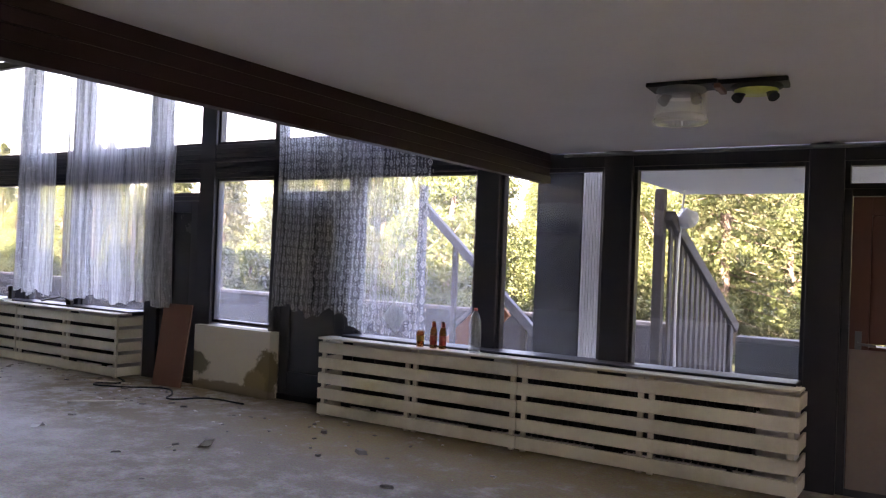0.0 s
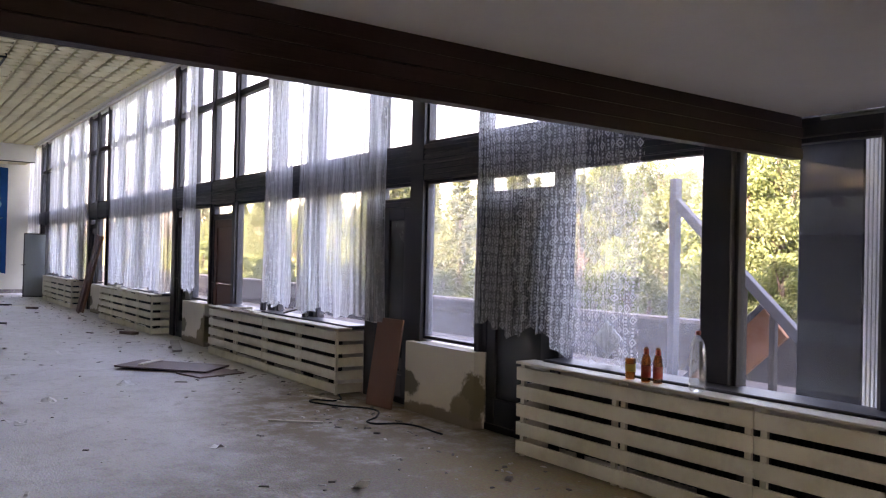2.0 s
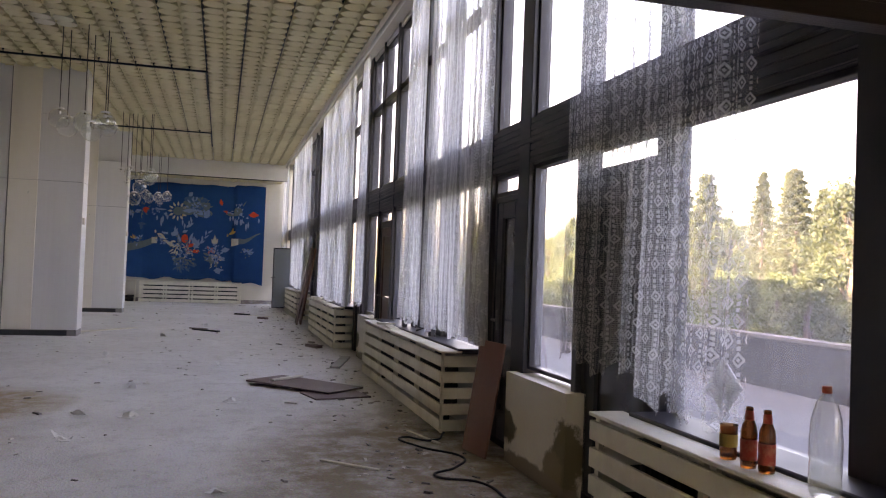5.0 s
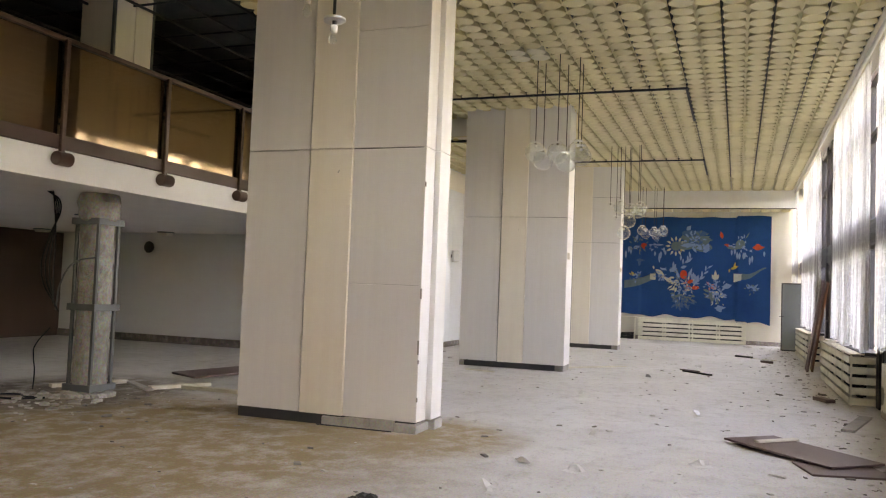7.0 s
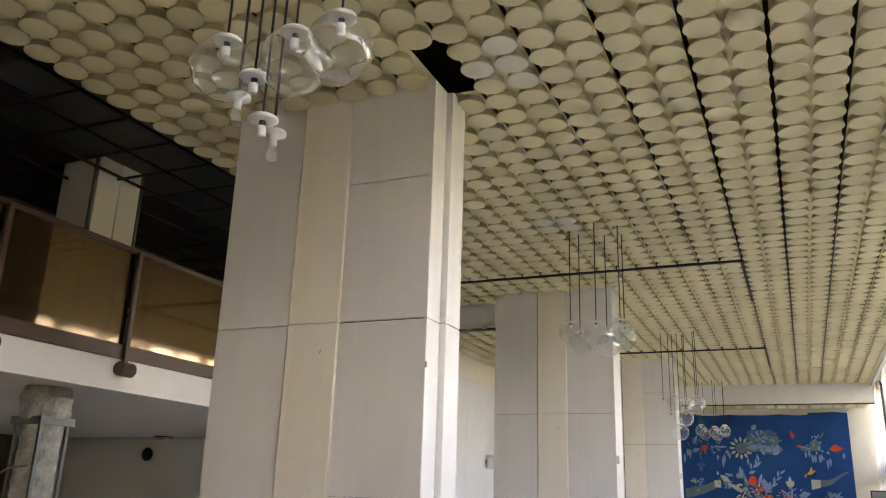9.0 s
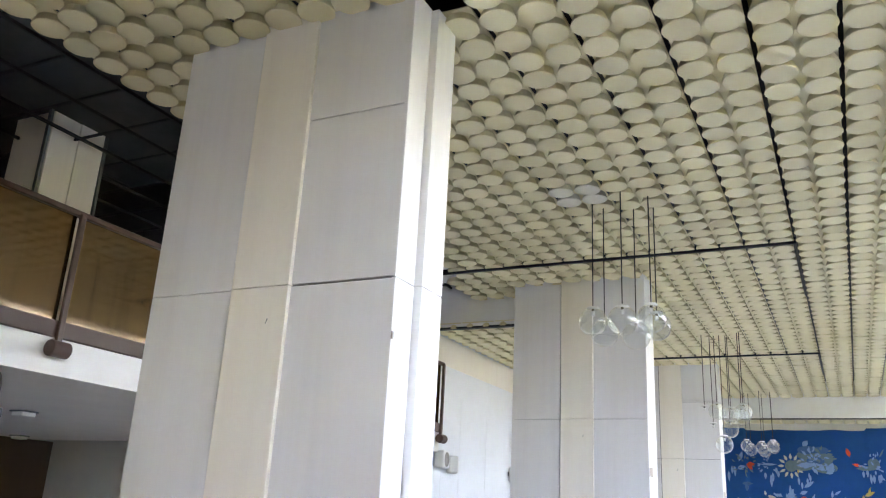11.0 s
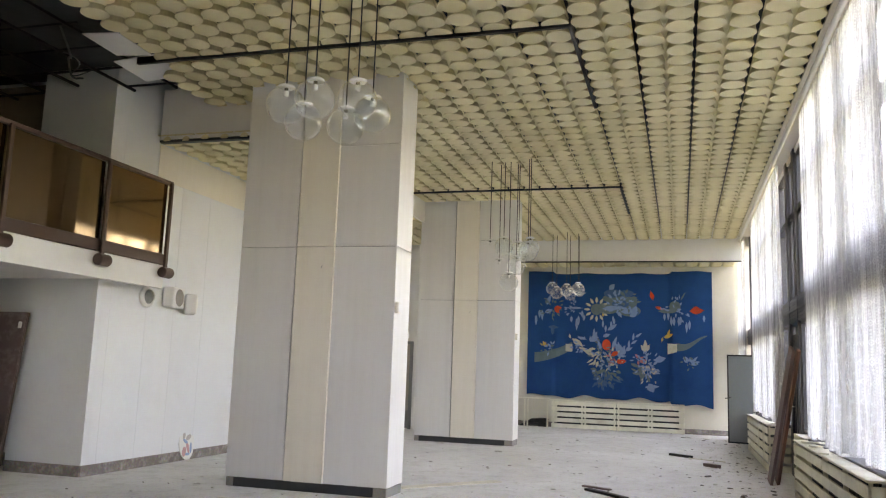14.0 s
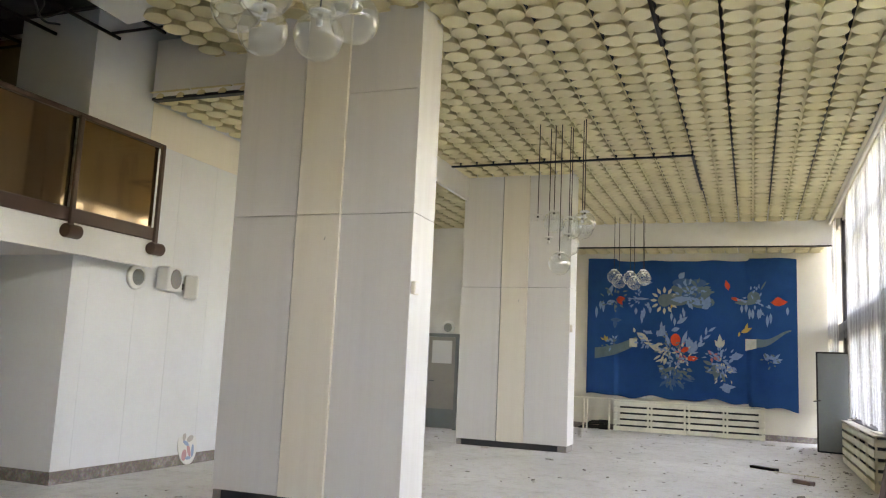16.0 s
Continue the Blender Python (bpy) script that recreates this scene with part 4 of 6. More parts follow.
def drops(us, v, size):
    def make(bm):
        for u in us:
            leaf(bm, u, v + rt.uniform(-0.03, 0.05), -rt.uniform(0.7, 1.3) * size, size * 0.3, 90)
    return make


# sun with rays and clouds
motif("sun_rays", W_CREAM, lambda bm: [leaf(bm, 0.37 + 0.036 * math.cos(a), 0.28 - 0.052 * math.sin(a), 0.16, 0.07, math.degrees(a)) for a in [6.28 * k / 12 for k in range(12)]])
motif("sun_disc", W_GREEN, lambda bm: round_patch(bm, 0.37, 0.28, 0.15, 0.006))
motif("cloud", W_GREEN, lambda bm: [round_patch(bm, u, v, r, 0.001 * k, 0.5) for k, (u, v, r) in enumerate(((0.43, 0.27, 0.3), (0.48, 0.17, 0.3), (0.52, 0.22, 0.34), (0.55, 0.29, 0.28), (0.45, 0.19, 0.22)))])
motif("cloud_shade", W_TEAL, lambda bm: [round_patch(bm, u, v, r, 0.010 + 0.001 * k, 0.45) for k, (u, v, r) in enumerate(((0.46, 0.15, 0.24), (0.53, 0.15, 0.2), (0.5, 0.235, 0.22), (0.57, 0.305, 0.14)))])
motif("cloud_edge", W_PALE, lambda bm: [leaf(bm, u, v, l, 0.14, a, 0.014) for u, v, l, a in ((0.40, 0.275, 0.5, 4), (0.50, 0.30, 0.45, 8), (0.57, 0.31, 0.22, 70), (0.55, 0.335, 0.24, 30), (0.44, 0.12, 0.2, 50))])
motif("rain", W_PALE, drops([0.405, 0.42, 0.45, 0.465], 0.36, 0.2))
motif("rain_west", W_PALE, drops([0.03, 0.05, 0.065, 0.23, 0.26, 0.27, 0.29, 0.30], 0.31, 0.24))
motif("rain_east", W_PALE, drops([0.735, 0.755, 0.77, 0.785, 0.81, 0.82, 0.85, 0.865, 0.94], 0.32, 0.22))
motif("drop_gold", W_OCHRE, drops([0.405], 0.31, 0.16))
# red birds and moon
motif("moon", W_RED, lambda bm: [leaf(bm, 0.675, 0.20, 0.24, 0.11, 105), leaf(bm, 0.685, 0.255, 0.24, 0.08, -15)])
motif("red_fish", W_RED, lambda bm: [leaf(bm, 0.865, 0.285, 0.36, 0.17, 3), round_patch(bm, 0.90, 0.275, 0.09, 0.004)])
motif("red_bird", W_RED, lambda bm: [leaf(bm, 0.13, 0.28, 0.22, 0.14, 10), leaf(bm, 0.135, 0.27, 0.2, 0.1, -50)])
motif("wing_cloud", W_GREEN, lambda bm: [leaf(bm, 0.70, 0.29, 0.55, 0.12, 2), round_patch(bm, 0.79, 0.25, 0.14, 0.004), leaf(bm, 0.82, 0.2, 0.25, 0.04, 60)])
motif("wing_cloud", W_PALE, lambda bm: [leaf(bm, 0.09, 0.25, 0.3, 0.1, 70), leaf(bm, 0.08, 0.31, 0.22, 0.12, 20), leaf(bm, 0.22, 0.27, 0.35, 0.06, 0), leaf(bm, 0.25, 0.17, 0.3, 0.05, 15)])
motif("spinning_top", W_TEAL, lambda bm: [leaf(bm, 0.10, 0.43, 0.28, 0.1, 0), leaf(bm, 0.125, 0.43, -0.2, 0.1, 90)])
# ribbons held by birds
motif("banner", W_GREEN, lambda bm: ribbon(bm, 0.025, 0.235, 0.68, 0.58, 0.26, 0.20, 0.5))
motif("banner_tip", W_CREAM, lambda bm: ribbon(bm, 0.20, 0.238, 0.595, 0.585, 0.19, 0.2, 0.1, 0.014))
motif("dove", W_CREAM, lambda bm: [leaf(bm, 0.235, 0.52, 0.36, 0.15, -35), leaf(bm, 0.27, 0.59, 0.42, 0.09, -18), leaf(bm, 0.225, 0.52, 0.12, 0.06, 100), leaf(bm, 0.29, 0.60, 0.4, 0.06, -35)])
motif("banner", W_CREAM, lambda bm: ribbon(bm, 0.75, 0.80, 0.585, 0.565, 0.27, 0.2, 0.1))
motif("banner_tail", W_GREEN, lambda bm: ribbon(bm, 0.80, 0.955, 0.57, 0.495, 0.2, 0.03, 0.8))
# bouquets
motif("bouquet_leaf", W_GREEN, sprays(0.42, 0.76, 34, 0.11, 0.16, 180, 360))
motif("bouquet_leaf", W_TEAL, sprays(0.42, 0.80, 24, 0.11, 0.14, 190, 350))
motif("bouquet_petal", W_CREAM, sprays(0.40, 0.63, 16, 0.09, 0.16, 120, 260, 0.006))
motif("bouquet_petal", W_PALE, sprays(0.49, 0.66, 18, 0.08, 0.18, 20, 110, 0.006))
motif("rose", W_PINK, sprays(0.45, 0.66, 14, 0.045, 0.12, x=0.01))
motif("red_flower", W_RED, lambda bm: [round_patch(bm, 0.425, 0.565, 0.11, 0.018, 1.3), leaf(bm, 0.45, 0.65, 0.22, 0.12, 30, 0.018), leaf(bm, 0.49, 0.70, 0.2, 0.12, 10, 0.018), round_patch(bm, 0.495, 0.695, 0.06, 0.02)])
motif("flower_crown", W_PALE, lambda bm: [leaf(bm, 0.40, 0.62, 0.36, 0.09, 110, 0.012), leaf(bm, 0.455, 0.60, 0.36, 0.09, 70, 0.012), leaf(bm, 0.43, 0.45, 0.3, 0.1, 35, 0.012), leaf(bm, 0.405, 0.5, 0.2, 0.1, 20, 0.012)])
motif("twig", W_PALE, lambda bm: [leaf(bm, 0.52 + 0.012 * k, 0.64 - 0.028 * k, 0.2, 0.06, 60 + 25 * (-1) ** k, 0.01) for k in range(6)])
motif("bouquet_petal", W_PALE, sprays(0.65, 0.72, 18, 0.07, 0.16, 0, 360))
motif("bouquet_leaf", W_GREEN, sprays(0.64, 0.76, 16, 0.07, 0.18, 150, 300, 0.004))
motif("tulip", W_CREAM, lambda bm: [leaf(bm, 0.635, 0.615, 0.32, 0.11, 92, 0.01), leaf(bm, 0.635, 0.615, 0.22, 0.10, 65, 0.012), leaf(bm, 0.635, 0.615, 0.22, 0.10, 122, 0.013)])
motif("rose", W_PINK, sprays(0.60, 0.67, 7, 0.02, 0.16, x=0.01))
motif("bell", W_PALE, lambda bm: [leaf(bm, 0.65, 0.86, 0.25, 0.2, -60, 0.01), leaf(bm, 0.63, 0.89, 0.36, 0.12, 5, 0.012), leaf(bm, 0.68, 0.68, 0.3, 0.16, 15, 0.01)])
motif("small_bird", W_OCHRE, lambda bm: [leaf(bm, 0.73, 0.50, 0.26, 0.1, 25), leaf(bm, 0.75, 0.49, 0.2, 0.06, 75), leaf(bm, 0.72, 0.53, 0.12, 0.05, 80)])
motif("sprig", W_PALE, sprays(0.865, 0.70, 9, 0.035, 0.18, 0, 180))
motif("sprig", W_OCHRE, sprays(0.085, 0.60, 6, 0.03, 0.11, 20, 160, 0.014))
motif("sprig", W_PALE, sprays(0.12, 0.60, 7, 0.04, 0.12, 60, 300, 0.014))
motif("sprig", W_PALE, sprays(0.34, 0.55, 8, 0.05, 0.2, 20, 160))

# fine pale strokes over the whole design
STROKE_WOOL = [W_PALE, W_GREEN, W_CREAM, W_TEAL]
strokes = bmesh.new()
for u, v, n, spread, size, mat in ((0.42, 0.72, 40, 0.13, 0.11, W_PALE), (0.40, 0.62, 22, 0.10, 0.10, W_GREEN), (0.47, 0.70, 22, 0.09, 0.09, W_CREAM), (0.64, 0.70, 34, 0.10, 0.10, W_PALE), (0.65, 0.78, 20, 0.08, 0.09, W_CREAM),
                                   (0.49, 0.24, 30, 0.10, 0.13, W_PALE), (0.53, 0.19, 22, 0.08, 0.12, W_GREEN), (0.79, 0.28, 26, 0.10, 0.10, W_PALE), (0.12, 0.27, 20, 0.08, 0.10, W_GREEN), (0.29, 0.58, 18, 0.07, 0.10, W_PALE),
                                   (0.42, 0.84, 26, 0.08, 0.10, W_TEAL), (0.11, 0.62, 14, 0.06, 0.09, W_GREEN), (0.86, 0.69, 14, 0.05, 0.08, W_GREEN), (0.25, 0.28, 20, 0.08, 0.09, W_PALE)):
    k0 = len(strokes.faces)
    sprays(u, v, n, spread, size, x=0.013)(strokes)
    strokes.faces.ensure_lookup_table()
    for f in strokes.faces[k0:]:
        f.material_index = STROKE_WOOL.index(mat)
bmesh.ops.recalc_face_normals(strokes, faces=strokes.faces)
stitches = part("fine_stitches", strokes, W_PALE, hanging)
for wool in STROKE_WOOL[1:]:
    stitches.data.materials.append(wool)
stitches.location = (HX, 0, 0)
tagged(stitches, "fine pale stitches all over the design", kind="stuff")

# ---- things at the end wall ----
radiator_cover(1.60, 4.87, pose(END_X + 0.36, 1.60, 0, 0, 0, 90), "long white slatted radiator cover below the hanging")
bench = thing("bench_frame", (END_X + 0.20, 0.55, 0), "bare white wooden frame against the end wall", "frame")
part("top", soften(boxes((-0.15, 0.10, 0.0, 1.0, 0.70, 0.73))), M_WHITE_WOOD, bench)
for y in (0.32, 0.40, 0.92):
    part("leg", soften(boxes((0.05, 0.09, y, y + 0.035, 0.0, 0.70))), M_WHITE_WOOD, bench)
heap = thing("rubbish_heap", (END_X + 0.16, 0.95, 0), "dark pipes and scraps under the white frame", "rubbish")
bm = bmesh.new()
for k in range(7):
    z = 0.02 + 0.028 * k
    cyl(bm, (rt.uniform(-0.08, 0.05), -0.2 + 0.05 * k, z), (rt.uniform(-0.08, 0.05), 0.3 + 0.04 * k, z + rt.uniform(0, 0.05)), 0.02)
part("pipe", bm, M_BLACK, heap)
part("scrap", soften(boxes((-0.1, 0.0, 0.28, 0.48, 0.0, 0.22))), M_BLACK, heap)

panel = thing("metal_door_leaf", pose(-27.1, 5.78, 0, 0, 0, -17) @ Matrix.Diagonal((1, 1, 1.07, 1)), "grey sheet door leaf with dark edges standing by the windows", "door leaf")
M_GREY_SHEET = surface("grey_sheet", (0.20, 0.225, 0.23), (0.14, 0.15, 0.15), 0.5, grain=20)
part("sheet", soften(boxes((-0.03, 0.0, 0.03, 0.60, 0.03, 1.77)), 0.003), M_GREY_SHEET, panel)
part("edge", soften(boxes((-0.035, 0.006, 0.0, 0.03, 0.0, 1.80), (-0.035, 0.006, 0.60, 0.63, 0.0, 1.80), (-0.035, 0.006, 0.03, 0.60, 1.77, 1.80), (-0.035, 0.006, 0.03, 0.60, 0.0, 0.03)), 0.003), M_BLACK, panel)
bm = bmesh.new()
cyl(bm, (0, 0.07, 0.92), (0.05, 0.07, 0.92), 0.012)
cyl(bm, (0.05, 0.07, 0.92), (0.05, -0.04, 0.90), 0.010)
part("handle", bm, M_BLACK, panel)

# grey service door
sd = thing("door_service", (-25.8, -1.90, 0), "grey service door with white top panel and dark kick plate", "door", kind="structure")
part("door_frame", soften(boxes((0.0, 0.05, -0.02, 0.05, 0, 2.0), (0.0, 0.05, 0.66, 0.73, 0, 2.0), (0.0, 0.05, 0.05, 0.66, 1.93, 2.0))), M_GREY_SHEET, sd)
part("leaf", soften(boxes((0.0, 0.03, 0.053, 0.657, 0.02, 1.927))), surface("grey_beige_paint", (0.36, 0.34, 0.31), None, 0.6), sd)
part("light_panel", soften(boxes((0.031, 0.037, 0.13, 0.58, 1.37, 1.85))), M_WHITE_PLASTIC, sd)
part("kick_plate", soften(boxes((0.031, 0.036, 0.056, 0.654, 0.03, 0.42))), M_GREY_SHEET, sd)
bm = bmesh.new()
cyl(bm, (0.03, 0.12, 1.0), (0.08, 0.12, 1.0), 0.012)
cyl(bm, (0.08, 0.12, 1.0), (0.08, 0.22, 1.0), 0.01)
part("handle", bm, M_STEEL, sd)


# ---- wall speakers and lamps ----
def wall_lamp(m):
    o = thing("round_wall_lamp", m, "round white bulkhead wall lamp", "wall lamp")
    m = pose(0, 0, 0, -90)
    bm = bmesh.new()
    lathe(bm, [(0.0, 0.0), (0.14, 0.0), (0.14, 0.035), (0.125, 0.05), (0.10, 0.052)], 24, m)
    part("ring", bm, M_WHITE_PLASTIC, o, smooth=True)
    bm = bmesh.new()
    lathe(bm, [(0.10, 0.045), (0.085, 0.085), (0.05, 0.11), (0.001, 0.118)], 24, m)
    part("dome", bm, M_GLOBE, o, "clouded glass dome", smooth=True)
    bm = bmesh.new()
    lathe(bm, [(0.095, 0.053), (0.0, 0.053)], 20, m)
    part("reflector", bm, M_STEEL, o)


wall_lamp(pose(-16.92, SIDE_Y, 2.2))
wall_lamp(pose(-25.80, -1.43, 2.13, 0, 0, -90))
for x, z, turn, label in ((-17.40, 2.23, 8, "cream box wall loudspeaker with oval grille"), (-17.78, 2.17, 38, "angled white wall loudspeaker"), (-20.6, 2.19, 30, "angled white wall loudspeaker")):
    o = thing("wall_speaker", pose(x, SIDE_Y, z, 0, 0, turn), label, "loudspeaker")
    part("cabinet", soften(boxes((-0.16, 0.16, 0.0, 0.17, -0.14, 0.14)), 0.03, 3), M_WHITE_PLASTIC, o)
    bm = bmesh.new()
    lathe(bm, [(0.0, 0.172), (0.105, 0.172), (0.11, 0.178), (0.118, 0.17)], 24, pose(0, 0, 0, -90))
    part("grille", bm, M_WALL if turn > 20 else M_STONE, o, smooth=True)
    part("bracket", boxes((-0.05, 0.05, -0.06 if turn > 20 else -0.004, 0.0, -0.04, 0.04)), M_STEEL, o)
for x, z in ((-19.6, 0.34),):
    o = thing("wall_socket", (x, SIDE_Y, z), "small white wall socket above the skirting", "socket", "wall sockets")
    part("plate", soften(boxes((-0.04, 0.04, 0.0, 0.012, -0.04, 0.04)), 0.003), M_WHITE_PLASTIC, o)
    part("insert", soften(boxes((-0.022, 0.022, 0.012, 0.016, -0.022, 0.022)), 0.002), M_PANEL_CREAM, o)
sign = thing("cutout_sign", pose(-18.10, SIDE_Y + 0.035, 0, 7), "small oval cut-out board with pink and blue patches", "sign")
bm = bmesh.new()
bmesh.ops.create_cone(bm, cap_ends=True, segments=28, radius1=0.5, radius2=0.5, depth=0.012, matrix=Matrix.Translation((0, 0, 0.235)) @ Matrix.Rotation(radians(90), 4, "X") @ Matrix.Diagonal((0.36, 0.47, 1, 1)))
part("board", bm, M_WHITE_PLASTIC, sign)
S_PINK = dyed("faded_pink_print", (0.62, 0.34, 0.36))
S_BLUE = dyed("faded_blue_print", (0.30, 0.42, 0.60))
S_GREY = dyed("faded_grey_print", (0.50, 0.47, 0.45))
for k, (y, z, w, hgt, turn, mat) in enumerate(((-0.07, 0.12, 0.09, 0.14, 20, S_PINK), (0.02, 0.17, 0.06, 0.17, -15, S_PINK), (0.09, 0.16, 0.05, 0.16, 10, S_BLUE), (-0.03, 0.26, 0.12, 0.05, 30, S_BLUE), (0.05, 0.31, 0.13, 0.07, -20, S_GREY), (-0.06, 0.34, 0.06, 0.10, 15, S_GREY), (0.0, 0.08, 0.11, 0.04, 0, S_BLUE))):
    bm = bmesh.new()
    bmesh.ops.create_cone(bm, cap_ends=True, segments=14, radius1=0.5, radius2=0.5, depth=0.002, matrix=Matrix.Translation((-y, 0.0072 + 0.0006 * k, z)) @ Matrix.Rotation(radians(90), 4, "X") @ Matrix.Rotation(radians(turn), 4, "Z") @ Matrix.Diagonal((w, hgt, 1, 1)))
    part("patch", bm, mat, sign)
lean = thing("old_door_panel", pose(-15.62, -3.42, 0, 0, -7, 6), "mottled dark brown door panel leaning on the wall", "door panel")
M_MOTTLE = surface("mottled_brown", (0.10, 0.065, 0.06), (0.26, 0.22, 0.22), 0.55, grain=14, blotch=5, amount=0.9)
part("leaf", soften(boxes((-0.04, 0.0, 0.0, 0.58, 0.0, 1.92)), 0.006), M_MOTTLE, lean)
part("latch", soften(boxes((0.0, 0.02, 0.50, 0.54, 1.72, 1.80))), M_WHITE_PLASTIC, lean)
part("edge_strip", soften(boxes((-0.042, 0.003, 0.58, 0.592, 0.0, 1.92))), M_BROWN_METAL, lean)

# ---- under the gallery ----
M_PILLAR = surface("rough_dark_concrete", (0.34, 0.335, 0.31), (0.17, 0.165, 0.15), 0.95, grain=28, blotch=7, amount=0.9, bump=1.0, speck=0.7)
pil = thing("concrete_pillar", pose(-9.5, -2.37, 0) @ Matrix.Diagonal((0.86, 0.86, 1, 1)), "rough bare concrete pillar braced with steel angles", "pillar")
bm = bmesh.new()
lathe(bm, [(0.235, 0.0), (0.225, 0.06)] + [(0.215, 0.06 + 0.06 * k) for k in range(1, 32)] + [(0.22, 1.98), (0.25, 2.02), (0.265, 2.08), (0.26, 2.15), (0.27, 2.22), (0.255, 2.30), (0.24, 2.325)], 32)
for v in bm.verts:
    n = noise.noise(v.co * 6.0) * 0.02 + noise.noise(v.co * 21.0) * 0.014
    v.co.x += n * v.co.x / 0.22
    v.co.y += n * v.co.y / 0.22
part("shaft", bm, M_PILLAR, pil)
for sx in (-1, 1):
    for sy in (-1, 1):
        part("angle_bar", soften(boxes((sx * 0.18 - 0.02, sx * 0.18 + 0.02, sy * 0.18 - 0.02, sy * 0.18 + 0.02, 0.06, 2.0)), 0.003), M_STEEL, pil)
for z in (0.07, 0.98, 1.96):
    w = 0.235
    part("clamp", soften(boxes((-w, w, -w, -w + 0.02, z, z + 0.075), (-w, w, w - 0.02, w, z, z + 0.075), (-w, -w + 0.02, -w + 0.02, w - 0.02, z, z + 0.075), (w - 0.02, w, -w + 0.02, w - 0.02, z, z + 0.075)), 0.003), M_STEEL, pil)
bm = bmesh.new()
for k in range(18):
    a = 6.28 * k / 18
    r = rt.uniform(0.05, 0.1)
    bmesh.ops.create_icosphere(bm, subdivisions=1, radius=r, matrix=Matrix.Translation((0.27 * math.cos(a), 0.27 * math.sin(a), 0.02)) @ Matrix.Diagonal((1, 1, 0.6, 1)))
part("footing", bm, M_CONCRETE, pil, "broken concrete footing")


def cable(name, pts, r, label, mat=None):
    cu = bpy.data.curves.new(name, "CURVE")
    cu.dimensions, cu.bevel_depth, cu.bevel_resolution = "3D", r, 2
    sp = cu.splines.new("BEZIER")
    sp.bezier_points.add(len(pts) - 1)
    for bp, p in zip(sp.bezier_points, pts):
        bp.co = p
        bp.handle_left_type = bp.handle_right_type = "AUTO"
    tmp = bpy.data.objects.new(name, cu)
    me = bpy.data.meshes.new_from_object(tmp)
    bpy.data.objects.remove(tmp)
    me.materials.clear()
    me.materials.append(mat or M_BLACK)
    return tagged(new(name, me), label, "cable", "loose cables")


for k in range(4):
    d = 0.03 * k
    cable("pillar_cable", [(-9.2, -2.77 - d, 2.34), (-9.12, -2.65 + d, 2.15), (-9.1, -2.59 - d, 1.8), (-9.12, -2.61 - 2 * d, 1.4), (-9.1, -2.57 + d, 1.05 - d)], 0.008, "black cable hanging beside the concrete pillar")
cable("pillar_cable", [(-9.12, -2.55, 0.98), (-9.08, -2.45, 1.3), (-9.06, -2.25, 1.52), (-9.1, -2.00, 1.58)], 0.010, "grey cable crossing the concrete pillar", M_STEEL)
cable("floor_cable", [(-9.5, -3.21, 0.01), (-9.45, -3.15, 0.25), (-9.5, -3.23, 0.4), (-9.4, -3.10, 0.55), (-9.5, -3.00, 0.75)], 0.007, "black cable sticking up from the floor")
cable("floor_cable", [(-9.2, -2.60, 0.012), (-9.0, -2.75, 0.012), (-9.1, -3.00, 0.012), (-8.95, -3.15, 0.012), (-8.8, -2.85, 0.012), (-9.05, -2.55, 0.012)], 0.012, "black cable coiled on the floor")
cable("floor_cable", [(-7.5, 6.1, 0.01), (-7.2, 5.9, 0.01), (-7.35, 5.7, 0.01), (-7.0, 5.75, 0.01), (-6.6, 6.0, 0.01), (-6.3, 5.85, 0.01), (-6.1, 5.65, 0.01), (-5.9, 5.9, 0.01), (-5.4, 5.95, 0.01)], 0.009, "black cable trailing over the floor")


def lath(a, b, w, h, mat, name, label, category, tilt=0.0, group="scattered boards"):
    """A board lying on the floor from a to b."""
    ax, ay = a
    bx, by = b
    L = math.hypot(bx - ax, by - ay)
    o = soften(boxes((0, L, -w / 2, w / 2, 0.0, h)), min(0.004, h / 4))
    ob = solid(name, o, mat, label, category, group=group)
    ob.matrix_basis = pose(ax, ay, 0.001, 0, -tilt, math.degrees(math.atan2(by - ay, bx - ax)))
    return ob


for a, b in (((-9.78, -3.23), (-10.66, -2.85)), ((-10.31, -2.19), (-11.06, -1.86)), ((-10.64, -1.94), (-10.62, -0.95))):
    lath(a, b, 0.10, 0.045, M_WHITE_WOOD, "white_lath", "white painted lath lying on the floor", "board")
lath((-10.66, -2.80), (-10.19, -2.08), 0.09, 0.03, M_CONCRETE, "grey_lath", "dusty grey lath on the floor", "board")
M_BOARD = surface("brown_laminate_board", (0.14, 0.085, 0.08), (0.24, 0.19, 0.18), 0.45, grain=25, blotch=2.5, amount=0.6)
lath((-11.7, -2.78), (-12.9, -2.2), 0.7, 0.03, M_BOARD, "brown_board", "dark brown board lying under the gallery", "board", 2)
# broken boards near the windows
bb = thing("broken_board_pile", (-10.19, 5.16, 0), "two dusty brown boards lying on the floor", "boards")
part("board", soften(box(bmesh.new(), -0.625, 0.625, -0.31, 0.31, 0.0, 0.02, pose(0, 0, 0.028, 0, 0.6, 42.7)), 0.003), M_BOARD, bb)
part("board", soften(box(bmesh.new(), -0.25, 0.25, -0.32, 0.32, 0.0, 0.018, pose(0.60, 0.28, 0.0, 0, 0, 14.5)), 0.003), M_BOARD, bb)
part("lath", soften(box(bmesh.new(), -0.035, 0.035, -0.26, 0.26, 0.0, 0.02, pose(-0.31, -0.18, 0.055, 0, 0, 45)), 0.003), M_WHITE_WOOD, bb)
